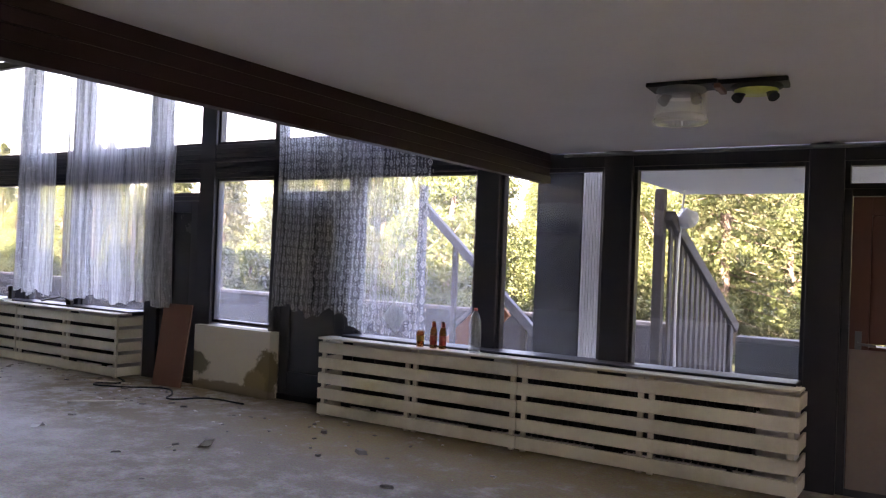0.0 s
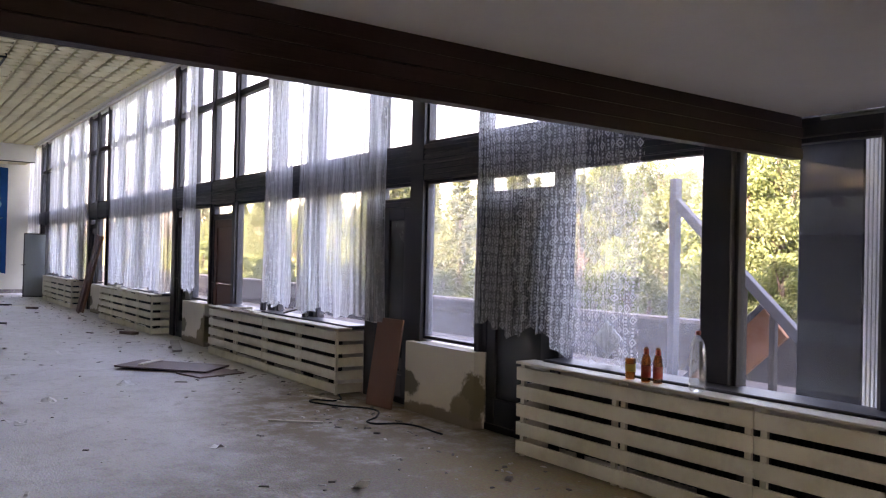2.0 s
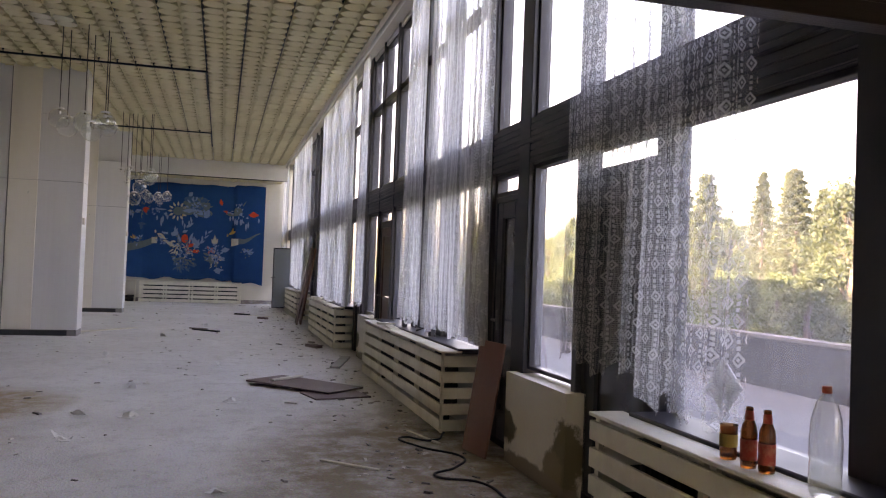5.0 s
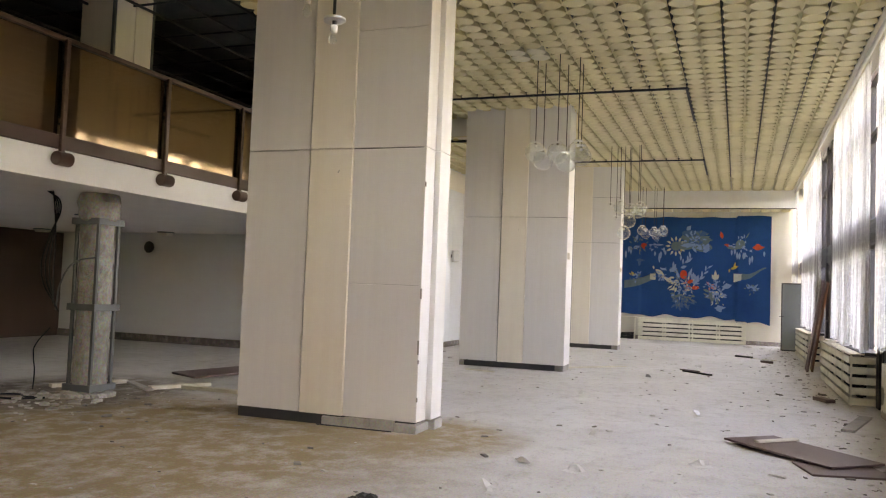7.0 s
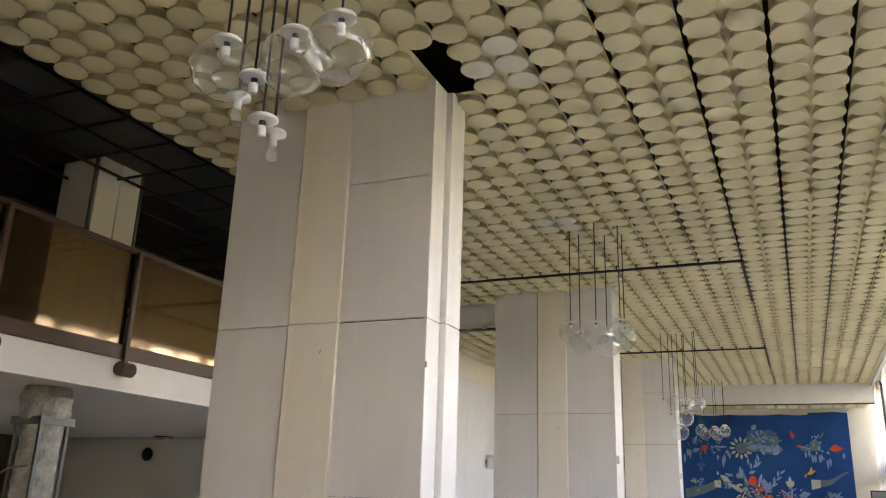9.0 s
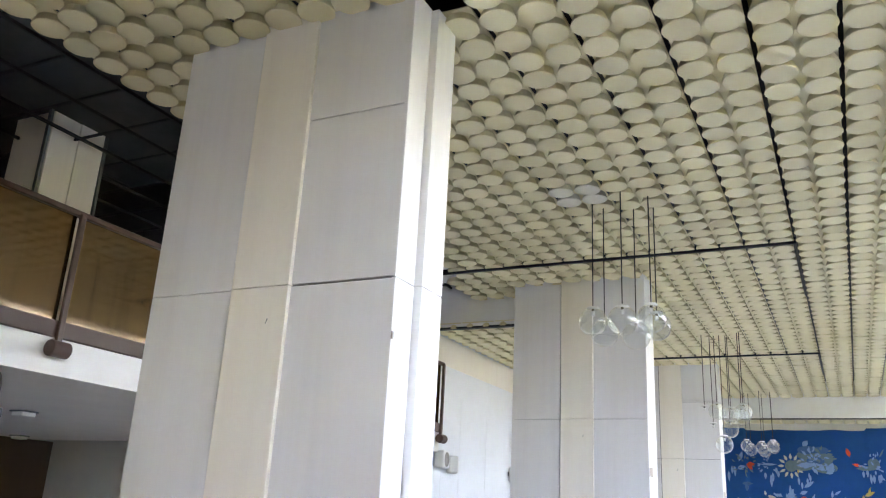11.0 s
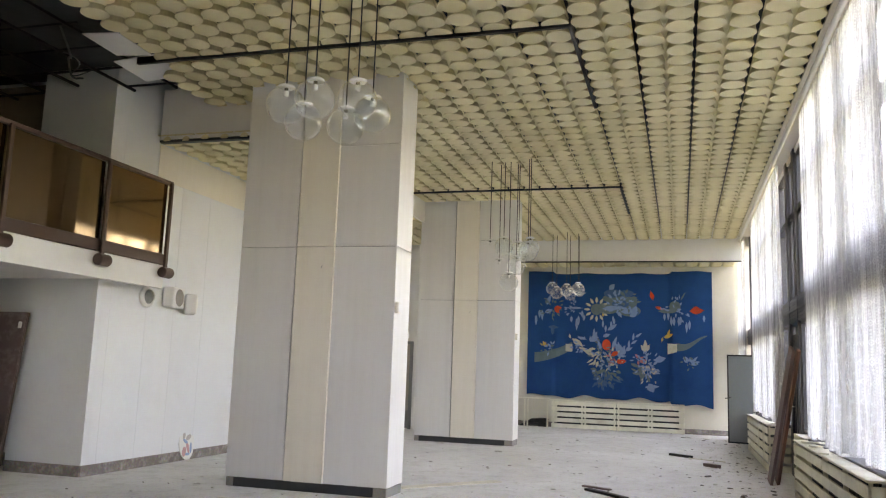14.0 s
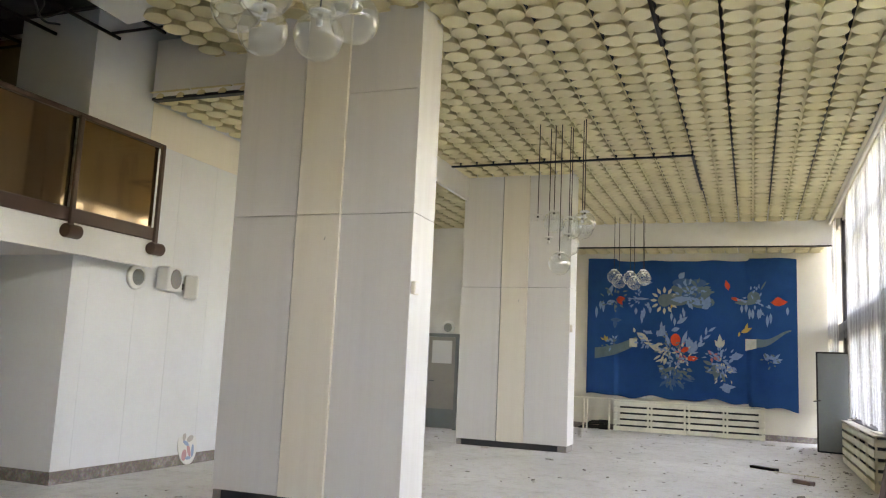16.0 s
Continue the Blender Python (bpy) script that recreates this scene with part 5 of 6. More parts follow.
lath((-17.10, 1.62), (-18.25, 2.55), 0.16, 0.012, M_WHITE_WOOD, "white_board", "flat white board lying by the column", "board")
lath((-18.07, 3.68), (-17.55, 4.18), 0.08, 0.03, M_BLACK, "dark_lath", "short dark lath on the floor", "board")
lath((-18.4, 3.6), (-18.2, 3.95), 0.07, 0.02, M_BOARD, "dark_lath", "short dark lath on the floor", "board")
lath((-23.3, 4.6), (-23.0, 4.95), 0.10, 0.04, M_BLACK, "dark_lath", "short dark lath on the floor", "board")
lath((-22.9, 4.9), (-22.6, 5.5), 0.03, 0.015, M_WHITE_WOOD, "white_lath", "thin white lath on the floor", "board")
lath((-21.8, 5.15), (-21.6, 5.35), 0.10, 0.05, M_BOARD, "wood_block", "small brown wooden block", "board")
lath((-13.2, 6.1), (-11.9, 5.75), 0.14, 0.03, M_CONCRETE, "grey_board", "dusty grey board along the windows", "board")
lath((-14.9, 5.70), (-14.6, 5.85), 0.14, 0.05, M_BOARD, "wood_block", "small brown wooden block", "board")
lath((-6.64, 4.93), (-6.3, 5.3), 0.03, 0.015, M_WHITE_WOOD, "thin_lath", "thin pale lath on the floor", "board")
lath((-7.62, 5.80), (-7.1, 5.95), 0.03, 0.012, M_WHITE_WOOD, "thin_lath", "thin pale lath on the floor", "board")
lath((-15.5, 0.2), (-15.35, 0.75), 0.05, 0.02, M_WHITE_WOOD, "thin_lath", "thin pale lath by the column", "board")
# rolled scrap on the floor
bm = bmesh.new()
for k in range(9):
    bmesh.ops.create_icosphere(bm, subdivisions=1, radius=rt.uniform(0.035, 0.06), matrix=Matrix.Translation((rt.uniform(-0.1, 0.1), rt.uniform(-0.06, 0.06), 0.025)) @ Matrix.Diagonal((1.4, 1, 0.7, 1)))
sc = solid("crumpled_rag", bm, M_BLACK, "crumpled dark rag on the floor", "rag")
sc.location = (-6.82, 2.42, 0)


def paper(x, y, s, seed):
    r = random.Random(seed)
    bm = bmesh.new()
    bmesh.ops.create_grid(bm, x_segments=5, y_segments=4, size=s)
    for v in bm.verts:
        v.co.z = 0.006 + max(0, noise.noise(v.co * 9 + Vector((seed, 0, 0)))) * 0.09
    bmesh.ops.solidify(bm, geom=bm.faces[:], thickness=0.002)
    ob = solid("paper_scrap", bm, M_WHITE_PLASTIC, "crumpled pale paper scrap on the floor", "paper", group="paper scraps")
    ob.matrix_basis = pose(x, y, 0, 0, 0, r.uniform(0, 180))


for k, (x, y, s) in enumerate(((-8.45, 3.43, 0.07), (-9.19, 4.35, 0.08), (-7.51, 3.07, 0.05), (-8.56, 3.0, 0.05), (-7.65, 2.99, 0.04), (-10.1, 3.3, 0.04), (-12.2, 4.2, 0.05), (-13.3, 2.6, 0.05), (-5.9, 4.2, 0.05), (-4.4, 4.6, 0.05), (-16.4, 3.2, 0.05), (-19.2, 3.9, 0.06))):
    paper(x, y, s, k)
# fine debris: chips of plaster and wood
verts, faces = [], []
rd = random.Random(3)
for k in range(1500):
    if k % 3 == 0:
        x, y = rd.uniform(-28, -3), 6.0 - abs(rd.gauss(0, 0.5))
    elif k % 7 == 1:
        x, y = -9.2 + rd.gauss(0, 0.6), -2.2 + rd.gauss(0, 0.6)
    else:
        x, y = rd.uniform(-28.5, -0.5), rd.uniform(-1.5, 6.2)
    if -9.85 < x < -9.2 and -0.3 < y < 1.8:
        continue
    s, a = rd.uniform(0.003, 0.015) * (2.2 if rd.random() < 0.06 else 1), rd.uniform(0, 6.28)
    l = s * rd.uniform(1, 3.2)
    n = len(verts)
    for dx, dy in ((-l, -s), (l, -s * 0.6), (l * 0.8, s), (-l * 0.7, s * 0.9)):
        verts.append((x + dx * math.cos(a) - dy * math.sin(a), y + dx * math.sin(a) + dy * math.cos(a), 0.001))
    hgt = s * rd.uniform(0.3, 1.1)
    for q in range(4):
        vx, vy, _ = verts[n + q]
        verts.append((x + (vx - x) * 0.8, y + (vy - y) * 0.8, hgt))
    faces += [(n + 4, n + 5, n + 6, n + 7)] + [(n + q, n + (q + 1) % 4, n + 4 + (q + 1) % 4, n + 4 + q) for q in range(4)]
me = bpy.data.meshes.new("floor_debris")
me.from_pydata(verts, [], faces)


def chips():
    m = surface("plaster_chips", (0.3, 0.28, 0.25), None, 0.9)
    nt = m.node_tree
    geo = nt.nodes.new("ShaderNodeNewGeometry")
    col = ramp(nt, geo.outputs["Random Per Island"], 0.25, 0.9, (0.22, 0.2, 0.18, 1), (0.75, 0.72, 0.66, 1))
    nt.links.new(col, nt.nodes["Principled BSDF"].inputs["Base Color"])
    return m


me.materials.append(chips())
tagged(new("floor_debris", me), "scattered chips of plaster and wood on the floor", "debris", "", "stuff")
# rubble round the pillar
bm = bmesh.new()
for k in range(60):
    x, y = -9.0 + rd.gauss(0, 0.35), -2.5 + rd.gauss(0, 0.45)
    bmesh.ops.create_icosphere(bm, subdivisions=1, radius=rd.uniform(0.015, 0.06), matrix=Matrix.Translation((x, y, 0.01)) @ Matrix.Rotation(rd.uniform(0, 3), 4, "Z") @ Matrix.Diagonal((1.5, 0.8, 0.5, 1)))
solid("rubble", bm, M_CONCRETE, "broken concrete rubble round the pillar", "rubble", "stuff")

# ---- gallery above ----
up = thing("gallery_column", (-10.25, -2.95, 2.60), "cream clad column on the gallery", "column")
part("panel", soften(boxes((-0.30, 0.0, -0.30, 0.28, 0.0, 2.6))), M_PANEL_CREAM, up)
part("panel", soften(boxes((0.004, 0.32, -0.30, 0.27, 0.0, 2.6))), M_PANEL_CREAM, up)
part("edge_tube", boxes((-0.35, -0.32, 0.24, 0.28, 0.0, 2.6)), M_STEEL, up)
part("edge_tube", boxes((0.34, 0.37, 0.24, 0.28, 0.0, 2.6)), M_STEEL, up)
grid_thing = thing("ceiling_grid", (0, 0, CEIL + 0.04), "bare dark hanger grid of the stripped gallery ceiling", "ceiling grid", kind="structure")
for k in range(16):
    y = -1.3 - 0.62 * k
    part("long_bar", boxes((-16.3, HALL_X, y - 0.012, y + 0.012, 0.0, 0.03)), M_BLACK, grid_thing)
for k in range(24):
    x = -16.2 + 0.6 * k
    part("cross_bar", boxes((x - 0.01, x + 0.01, -10.9, -1.2, 0.031, 0.055)), M_BLACK, grid_thing)
# near-black tone carries the darkness of the void over the grid
M_DARK_SHEET = surface("dark_void_ceiling_sheet", (0.07, 0.075, 0.07), (0.03, 0.03, 0.03), 0.9, blotch=1.0, amount=0.9)
solid("gallery_upper_ceiling", boxes((-16.3, HALL_X, -10.95, -1.1, CEIL + 0.28, CEIL + 0.30)), M_DARK_SHEET, "dark grey sheet standing in for the void above the bare grid", "ceiling", "structure")
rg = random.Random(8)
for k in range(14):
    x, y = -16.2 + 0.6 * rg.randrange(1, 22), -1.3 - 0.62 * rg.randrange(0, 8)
    solid("ceiling_sheet", boxes((x + 0.02, x + 0.58, y - 0.6, y - 0.02, CEIL + 0.11, CEIL + 0.12)), M_DARK_SHEET if k % 3 else M_BLACK, "loose dark ceiling sheet on the bare grid", "ceiling", "structure")
for x0, x1, y0, y1, t in ((-15.9, -15.25, -1.45, -0.86, 6), (-15.1, -14.5, -1.25, -0.80, -3)):
    ob = solid("loose_ceiling_tile", soften(boxes((0, x1 - x0, 0, y1 - y0, 0, 0.012)), 0.002), M_WHITE_PLASTIC, "loose white ceiling tile hanging at the torn edge", "ceiling tile")
    ob.matrix_basis = pose(x0, y0, CEIL + 0.0, t, 0, 3)
cable("hanging_wire", [(-15.9, -2.4, 4.85), (-15.5, -2.2, 4.72), (-15.2, -2.0, 4.8), (-14.9, -1.7, 4.7), (-14.5, -1.5, 4.85)], 0.012, "tangled wire in the stripped ceiling", M_STEEL)
cable("hanging_wire", [(-15.6, -1.9, 4.85), (-15.4, -2.1, 4.68), (-15.1, -1.8, 4.75), (-15.0, -2.2, 4.85)], 0.008, "tangled wire in the stripped ceiling", M_STEEL)
for x, y in ((-15.12, -9.2), (-15.6, -6.4), (-12.0, -5.0)):
    o = thing("gallery_soffit_lamp", (x, y, 2.33), "small square white lamp under the gallery", "ceiling lamp", "lamps under the gallery")
    part("base", soften(boxes((-0.10, 0.10, -0.10, 0.10, -0.07, 0.0)), 0.01), M_WHITE_PLASTIC, o)
    part("rim", soften(boxes((-0.12, 0.12, -0.12, 0.12, -0.02, -0.0)), 0.004), M_STEEL, o)
bm = bmesh.new()
lathe(bm, [(0.0, 0.0), (0.12, 0.0), (0.13, 0.03), (0.11, 0.05), (0.0, 0.05)], 20, pose(0, 0, 0, 0, 90))
clock = solid("wall_speaker_round", bm, M_BLACK, "round dark fitting on the wall", "wall fitting", smooth=True)
clock.location = (-16.4, -7.46, 2.05)

# ---- low ceiling lamp ----
lamp = thing("ceiling_lamp", pose(-0.985, 4.17, LOW, 0, 0, 3), "broken twin ceiling lamp with one glass shade hanging", "ceiling lamp")
part("base_plate", soften(boxes((0.0, 0.33, 0.0, 0.17, -0.022, -0.001)), 0.004), M_BLACK, lamp)
part("base_plate", soften(box(bmesh.new(), 0.30, 0.63, 0.0, 0.17, -0.026, -0.004, pose(0, 0, 0, 0, 0, 3)), 0.004), M_BLACK, lamp)
M_YELLOW = surface("pale_yellow_reflector", (0.62, 0.66, 0.16), (0.4, 0.4, 0.15), 0.4)
for x, y in ((0.15, 0.085), (0.485, 0.11)):
    bm = bmesh.new()
    lathe(bm, [(0.112, -0.024), (0.118, -0.036), (0.09, -0.048), (0.055, -0.052), (0.0, -0.052)], 28, Matrix.Translation((x, y, 0)))
    dish = part("reflector", bm, M_BLACK if x > 0.3 else M_STEEL, lamp, smooth=True)
    if x > 0.3:
        bm = bmesh.new()
        lathe(bm, [(0.098, -0.047), (0.094, -0.060), (0.0, -0.064)], 24, Matrix.Translation((x, y, 0)))
        part("reflector_disc", bm, M_YELLOW, dish, "pale yellow reflector disc", smooth=True)
    for d in (-0.06, 0.06):
        bm = bmesh.new()
        cyl(bm, (x + d, y, -0.048), (x + d * 1.35, y - 0.03, -0.088), 0.020, 0.026)
        part("socket", bm, M_BLACK, dish)
bm = bmesh.new()
lathe(bm, [(0.116, -0.06), (0.122, -0.15), (0.122, -0.178), (0.112, -0.186), (0.06, -0.188), (0.0, -0.188)], 32, Matrix.Translation((0.15, 0.085, 0)))
sh = part("shade", bm, M_SHADE, lamp, "ribbed clear glass shade", smooth=True)
sh.visible_shadow = False
bm = bmesh.new()
lathe(bm, [(0.1235, -0.152), (0.129, -0.160), (0.129, -0.184), (0.116, -0.192), (0.100, -0.190), (0.100, -0.187), (0.1235, -0.18), (0.1235, -0.152)], 32, Matrix.Translation((0.15, 0.085, 0)))
part("shade_rim", bm, M_SHADE, lamp, "thick moulded glass rim", smooth=True)
part("strip", soften(boxes((0.315, 0.345, 0.0, 0.17, -0.046, -0.023))), M_DOORBOARD, lamp)
solid("ceiling_pipe", cyl(bmesh.new(), (-2.35, GLASS_Y - 0.06, LOW - 0.03), (4.7, GLASS_Y - 0.06, LOW - 0.03), 0.014), M_STEEL, "thin pipe along the ceiling edge", "pipe", "structure")

# ---- on the sill ----
SILL_TOP = 0.7175


def bottle(name, x, y, prof, mat, label, extras=()):
    o = thing(name, (x, y, SILL_TOP), label, "bottle", "bottles on the sill")
    bm = bmesh.new()
    lathe(bm, prof, 20)
    part("body", bm, mat, o, smooth=True)
    for nm, pr, mt in extras:
        bm = bmesh.new()
        lathe(bm, pr, 20)
        part(nm, bm, mt, o, smooth=True)
    return o


def bottle_glass(name, c):
    m = bpy.data.materials.new(name)
    m.use_nodes = True
    b = m.node_tree.nodes["Principled BSDF"]
    b.inputs["Base Color"].default_value = (*c, 1)
    b.inputs["Roughness"].default_value = 0.08
    b.inputs["Transmission Weight"].default_value = 0.9
    return m


M_AMBER = bottle_glass("amber_glass", (0.26, 0.06, 0.01))
M_LABEL = surface("red_paper_label", (0.42, 0.05, 0.03), (0.5, 0.3, 0.2), 0.7, grain=60, blotch=30, amount=0.8)
for x, y in ((-3.39, 6.13), (-3.31, 6.15)):
    bottle("beer_bottle", x, y, [(0.0, 0.002), (0.029, 0.0), (0.0305, 0.009), (0.0305, 0.132), (0.027, 0.155), (0.016, 0.182), (0.0135, 0.220), (0.015, 0.226), (0.011, 0.229)], M_AMBER, "empty brown glass beer bottle with red label",
           (("label", [(0.0312, 0.03), (0.0312, 0.108)], M_LABEL), ("neck_label", [(0.0175, 0.180), (0.0145, 0.215)], M_LABEL)))
bottle("glass_jar", -3.53, 6.14, [(0.0, 0.002), (0.030, 0.0), (0.033, 0.01), (0.035, 0.13), (0.036, 0.135)], M_AMBER, "short drinking glass with brown dregs", (("label", [(0.0346, 0.05), (0.0352, 0.10)], W_OCHRE),))
M_PET = clear_glass("clear_plastic", 0.16)
bottle("plastic_bottle", -2.99, 6.13, [(0.0, 0.01), (0.045, 0.0), (0.052, 0.02), (0.052, 0.11), (0.049, 0.12), (0.053, 0.13), (0.053, 0.2), (0.050, 0.21), (0.050, 0.25), (0.034, 0.31), (0.014, 0.335), (0.013, 0.345)], M_PET, "large clear plastic bottle with red cap",
       (("cap", [(0.0, 0.365), (0.015, 0.365), (0.016, 0.343)], M_LABEL),))
# leaning board and bits at the windows
lb = solid("leaning_board", soften(boxes((-0.19, 0.19, 0.0, 0.02, 0.0, 0.88)), 0.003), M_DOORBOARD, "reddish brown board leaning against the window post", "board")
lb.matrix_basis = pose(-6.74, 6.12, 0.002, -9, 0.5, 10)
for x in (-8.75, -10.02, -15.2, -16.3):
    solid("sill_stub", soften(boxes((x - 0.045, x + 0.045, 6.26, 6.31, SILL + 0.0365, 0.90)), 0.004), M_BLACK, "short dark stub of a removed post on the sill", "post stub", group="post stubs")
bm = bmesh.new()
cyl(bm, (-9.3, 6.26, 0.75), (-8.1, 6.30, 0.98), 0.012, 0.005)
solid("thin_stick", bm, M_BLACK, "thin dark stick propped on the sill", "stick")
for k, (x, y) in enumerate(((-10.7, 6.13), (-10.3, 6.15), (-17.4, 6.13), (-16.9, 6.15), (-17.9, 6.12), (-22.1, 6.15))):
    ob = solid("loose_board", soften(boxes((0, 0.5, -0.05, 0.05, 0, 0.018)), 0.003), M_WHITE_WOOD, "broken white board lying on the radiator cover", "board", group="broken boards")
    ob.matrix_basis = pose(x, y, 0.719, 0, 0 if k % 2 else -3, rt.uniform(-14, 14))
# planks leaning at the third bay
for foot, top, w, mat in (((-19.90, 5.93, 0.03), (-18.90, 6.13, 1.80), 0.14, M_BOARD), ((-19.84, 6.02, 0.03), (-18.78, 6.19, 1.78), 0.07, M_DOORBOARD), ((-20.15, 6.04, 0.03), (-19.35, 6.18, 1.60), 0.10, M_BOARD)):
    run = Vector(top) - Vector(foot)
    ob = solid("leaning_plank", soften(boxes((-0.02, 0.02, -w / 2, w / 2, 0, run.length)), 0.004), mat, "dark brown plank leaning against the windows", "plank", group="planks at the windows")
    ob.matrix_basis = Matrix.Translation(foot) @ run.to_track_quat("Z", "Y").to_matrix().to_4x4()

# ---- bare bulb holders of the first pendant ----
for x, y, z in ((-6.72, 2.10, 3.07), (-6.55, 2.0, 3.2)):
    o = thing("bare_socket", (x, y, z), "pendant rod with bare socket and broken bulb", "pendant lamp", "bare sockets")
    bm = bmesh.new()
    cyl(bm, (0, 0, 0.03), (0, 0, CEIL - z), 0.007, seg=8)
    part("rod", bm, M_BLACK, o)
    bm = bmesh.new()
    lathe(bm, [(0.0, 0.035), (0.06, 0.03), (0.062, 0.015), (0.02, 0.01), (0.02, -0.04), (0.0, -0.04)], 18)
    part("cap", bm, M_WHITE_PLASTIC, o, smooth=True)
    bm = bmesh.new()
    lathe(bm, [(0.014, -0.04), (0.016, -0.06), (0.03, -0.09), (0.025, -0.12), (0.0, -0.13)], 14)
    part("bulb", bm, M_GLOBE, o, smooth=True)

# small fittings on the columns
for cx in (-9.27, -16.29, -23.12):
    for y, z in ((0.86, 2.52),):
        o = thing("wall_hook", (cx, y, z), "small bent metal hook on the column panel", "hook", "column hooks")
        bm = bmesh.new()
        cyl(bm, (-0.006, 0, 0), (0.022, 0, 0), 0.005, seg=8)
        cyl(bm, (0.022, 0, 0.002), (0.022, -0.012, -0.03), 0.004, seg=8)
        part("arm", bm, M_STEEL, o)
        part("plate", soften(boxes((-0.007, -0.002, -0.012, 0.012, -0.018, 0.018)), 0.002), M_STEEL, o)
    if cx > -10:
        continue
    o = thing("switch_box", (cx - 0.06, 1.752, 2.05), "small cream box on the column edge", "switch box", "column boxes")
    part("box", soften(boxes((-0.05, 0.05, 0.0, 0.04, -0.06, 0.06)), 0.006), M_PANEL_CREAM, o)
    part("cover", soften(boxes((-0.04, 0.04, 0.04, 0.046, -0.05, 0.05)), 0.002), M_PANEL_WHITE, o)

# ---- outside ----
def hill(y):
    """Height of the ground: level, then a meadow, then a wooded slope."""
    return -0.3 + 0.045 * min(max(y - 15, 0), 9) + 0.10 * min(max(y - 24, 0), 60)


def ground_sheet():
    verts, faces = [], []
    xs = [-900, -300, -120, -80, -60, -45, -35, -25, -18, -12, -6, 0, 6, 12, 20, 40, 120, 300, 900]
    ys = [6.57, 9, 12, 15, 19, 24, 30, 38, 50, 70, 110, 200, 500, 1200]
    for y in ys:
        for x in xs:
            z = hill(y) + (0.4 * noise.noise(Vector((x * 0.08, y * 0.08, 0))) if y > 15 else 0)
            verts.append((x, y, z))
    n = len(xs)
    for j in range(len(ys) - 1):
        for i in range(n - 1):
            a = j * n + i
            faces.append((a, a + 1, a + n + 1, a + n))
    back = len(verts)
    verts.extend([(-900, 6.57, -0.3), (900, 6.57, -0.3), (900, -900, -0.3), (-900, -900, -0.3)])
    faces.append((back, back + 3, back + 2, back + 1))
    me = bpy.data.meshes.new("ground")
    me.from_pydata(verts, [], faces)
    me.materials.append(surface("meadow_grass", (0.11, 0.14, 0.035), (0.17, 0.16, 0.06), 0.95, grain=6, blotch=0.35, amount=0.8, bump=0.6, speck=0.4))
    return tagged(new("ground", me), "grassy ground sloping up to the wood", "ground", "", "structure")


def matte(m):
    """Dry, dull surface with hardly any sheen."""
    m.node_tree.nodes["Principled BSDF"].inputs["Specular IOR Level"].default_value = 0.08
    return m


ground_sheet()
# terrace concrete coloured darker, to hold the shade behind the building
solid("pavement", boxes((-45, 12, 6.58, 13.0, -0.35, -0.06)), matte(surface("shaded_terrace_concrete", (0.085, 0.09, 0.10), (0.06, 0.062, 0.066), 0.9, grain=20, blotch=0.8, amount=0.6)), "grey concrete terrace outside the windows", "terrace", "structure")
# parapet and coping: shade is put into their dark base colours
M_PARA = surface("shaded_parapet_concrete", (0.026, 0.030, 0.038), (0.018, 0.02, 0.025), 0.9, grain=25, blotch=1.5)
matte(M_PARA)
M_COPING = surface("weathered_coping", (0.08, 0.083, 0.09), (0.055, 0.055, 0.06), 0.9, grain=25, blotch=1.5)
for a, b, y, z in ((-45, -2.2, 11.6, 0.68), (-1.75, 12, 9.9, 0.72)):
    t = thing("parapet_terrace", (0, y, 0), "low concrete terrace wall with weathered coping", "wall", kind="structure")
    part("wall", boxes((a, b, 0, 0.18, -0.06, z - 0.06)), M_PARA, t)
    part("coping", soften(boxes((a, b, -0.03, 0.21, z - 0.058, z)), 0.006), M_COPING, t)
solid("eave", soften(boxes((-2.24, 12, 6.62, 9.35, 2.28, 2.60)), 0.01), surface("white_render", (0.8, 0.8, 0.8), (0.7, 0.7, 0.68), 0.8), "white underside of the terrace eave", "eave", "structure")
M_OLDWOOD = surface("weathered_dark_wood", (0.06, 0.052, 0.05), (0.13, 0.12, 0.115), 0.8, grain=20, stretch=(5, 5, 0.3), vary=0.25)
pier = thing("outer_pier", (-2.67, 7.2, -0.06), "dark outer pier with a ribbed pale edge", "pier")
# pier body near black, its shade put into the colour
part("body", soften(boxes((-0.32, 0.13, 0.0, 0.35, 0, 2.72)), 0.01), matte(surface("shaded_pier_body", (0.010, 0.010, 0.014), (0.016, 0.016, 0.02), 0.95)), pier)
# white ribs: the light on this edge is put into their colour
for k in range(7):
    part("rib", soften(boxes((0.135 + 0.027 * k, 0.155 + 0.027 * k, 0.0, 0.03, 0, 2.72)), 0.003), M_PANEL_WHITE, pier)
part("rib_back", boxes((0.135, 0.33, 0.031, 0.2, 0, 2.72)), M_DARK, pier)
sf = thing("stair_fence", (0, 0, -0.06), "weathered wooden stair side with sloping handrail", "stair")
for k in range(13):
    s = k / 12
    x, y, top = -2.2 + 0.24 * s, 8.8 + 1.7 * s, 1.98 - 1.12 * s
    part("board", boxes((x - 0.012, x + 0.012, y - 0.05, y + 0.05, 0.0, top)), M_OLDWOOD, sf)
bm = bmesh.new()
L = math.hypot(1.95, 1.25)
box(bm, 0, L, -0.06, 0.06, -0.05, 0.07, pose(-2.21, 8.7, 2.06, 0, math.degrees(math.atan2(1.25, 1.95)), 82))
part("handrail", soften(bm, 0.006), M_OLDWOOD, sf)
part("post", soften(boxes((-2.34, -2.24, 8.65, 8.75, 0, 2.34))), M_OLDWOOD, sf)
part("newel", soften(boxes((-2.02, -1.92, 10.45, 10.56, 0, 0.95))), M_OLDWOOD, sf)
bm = bmesh.new()
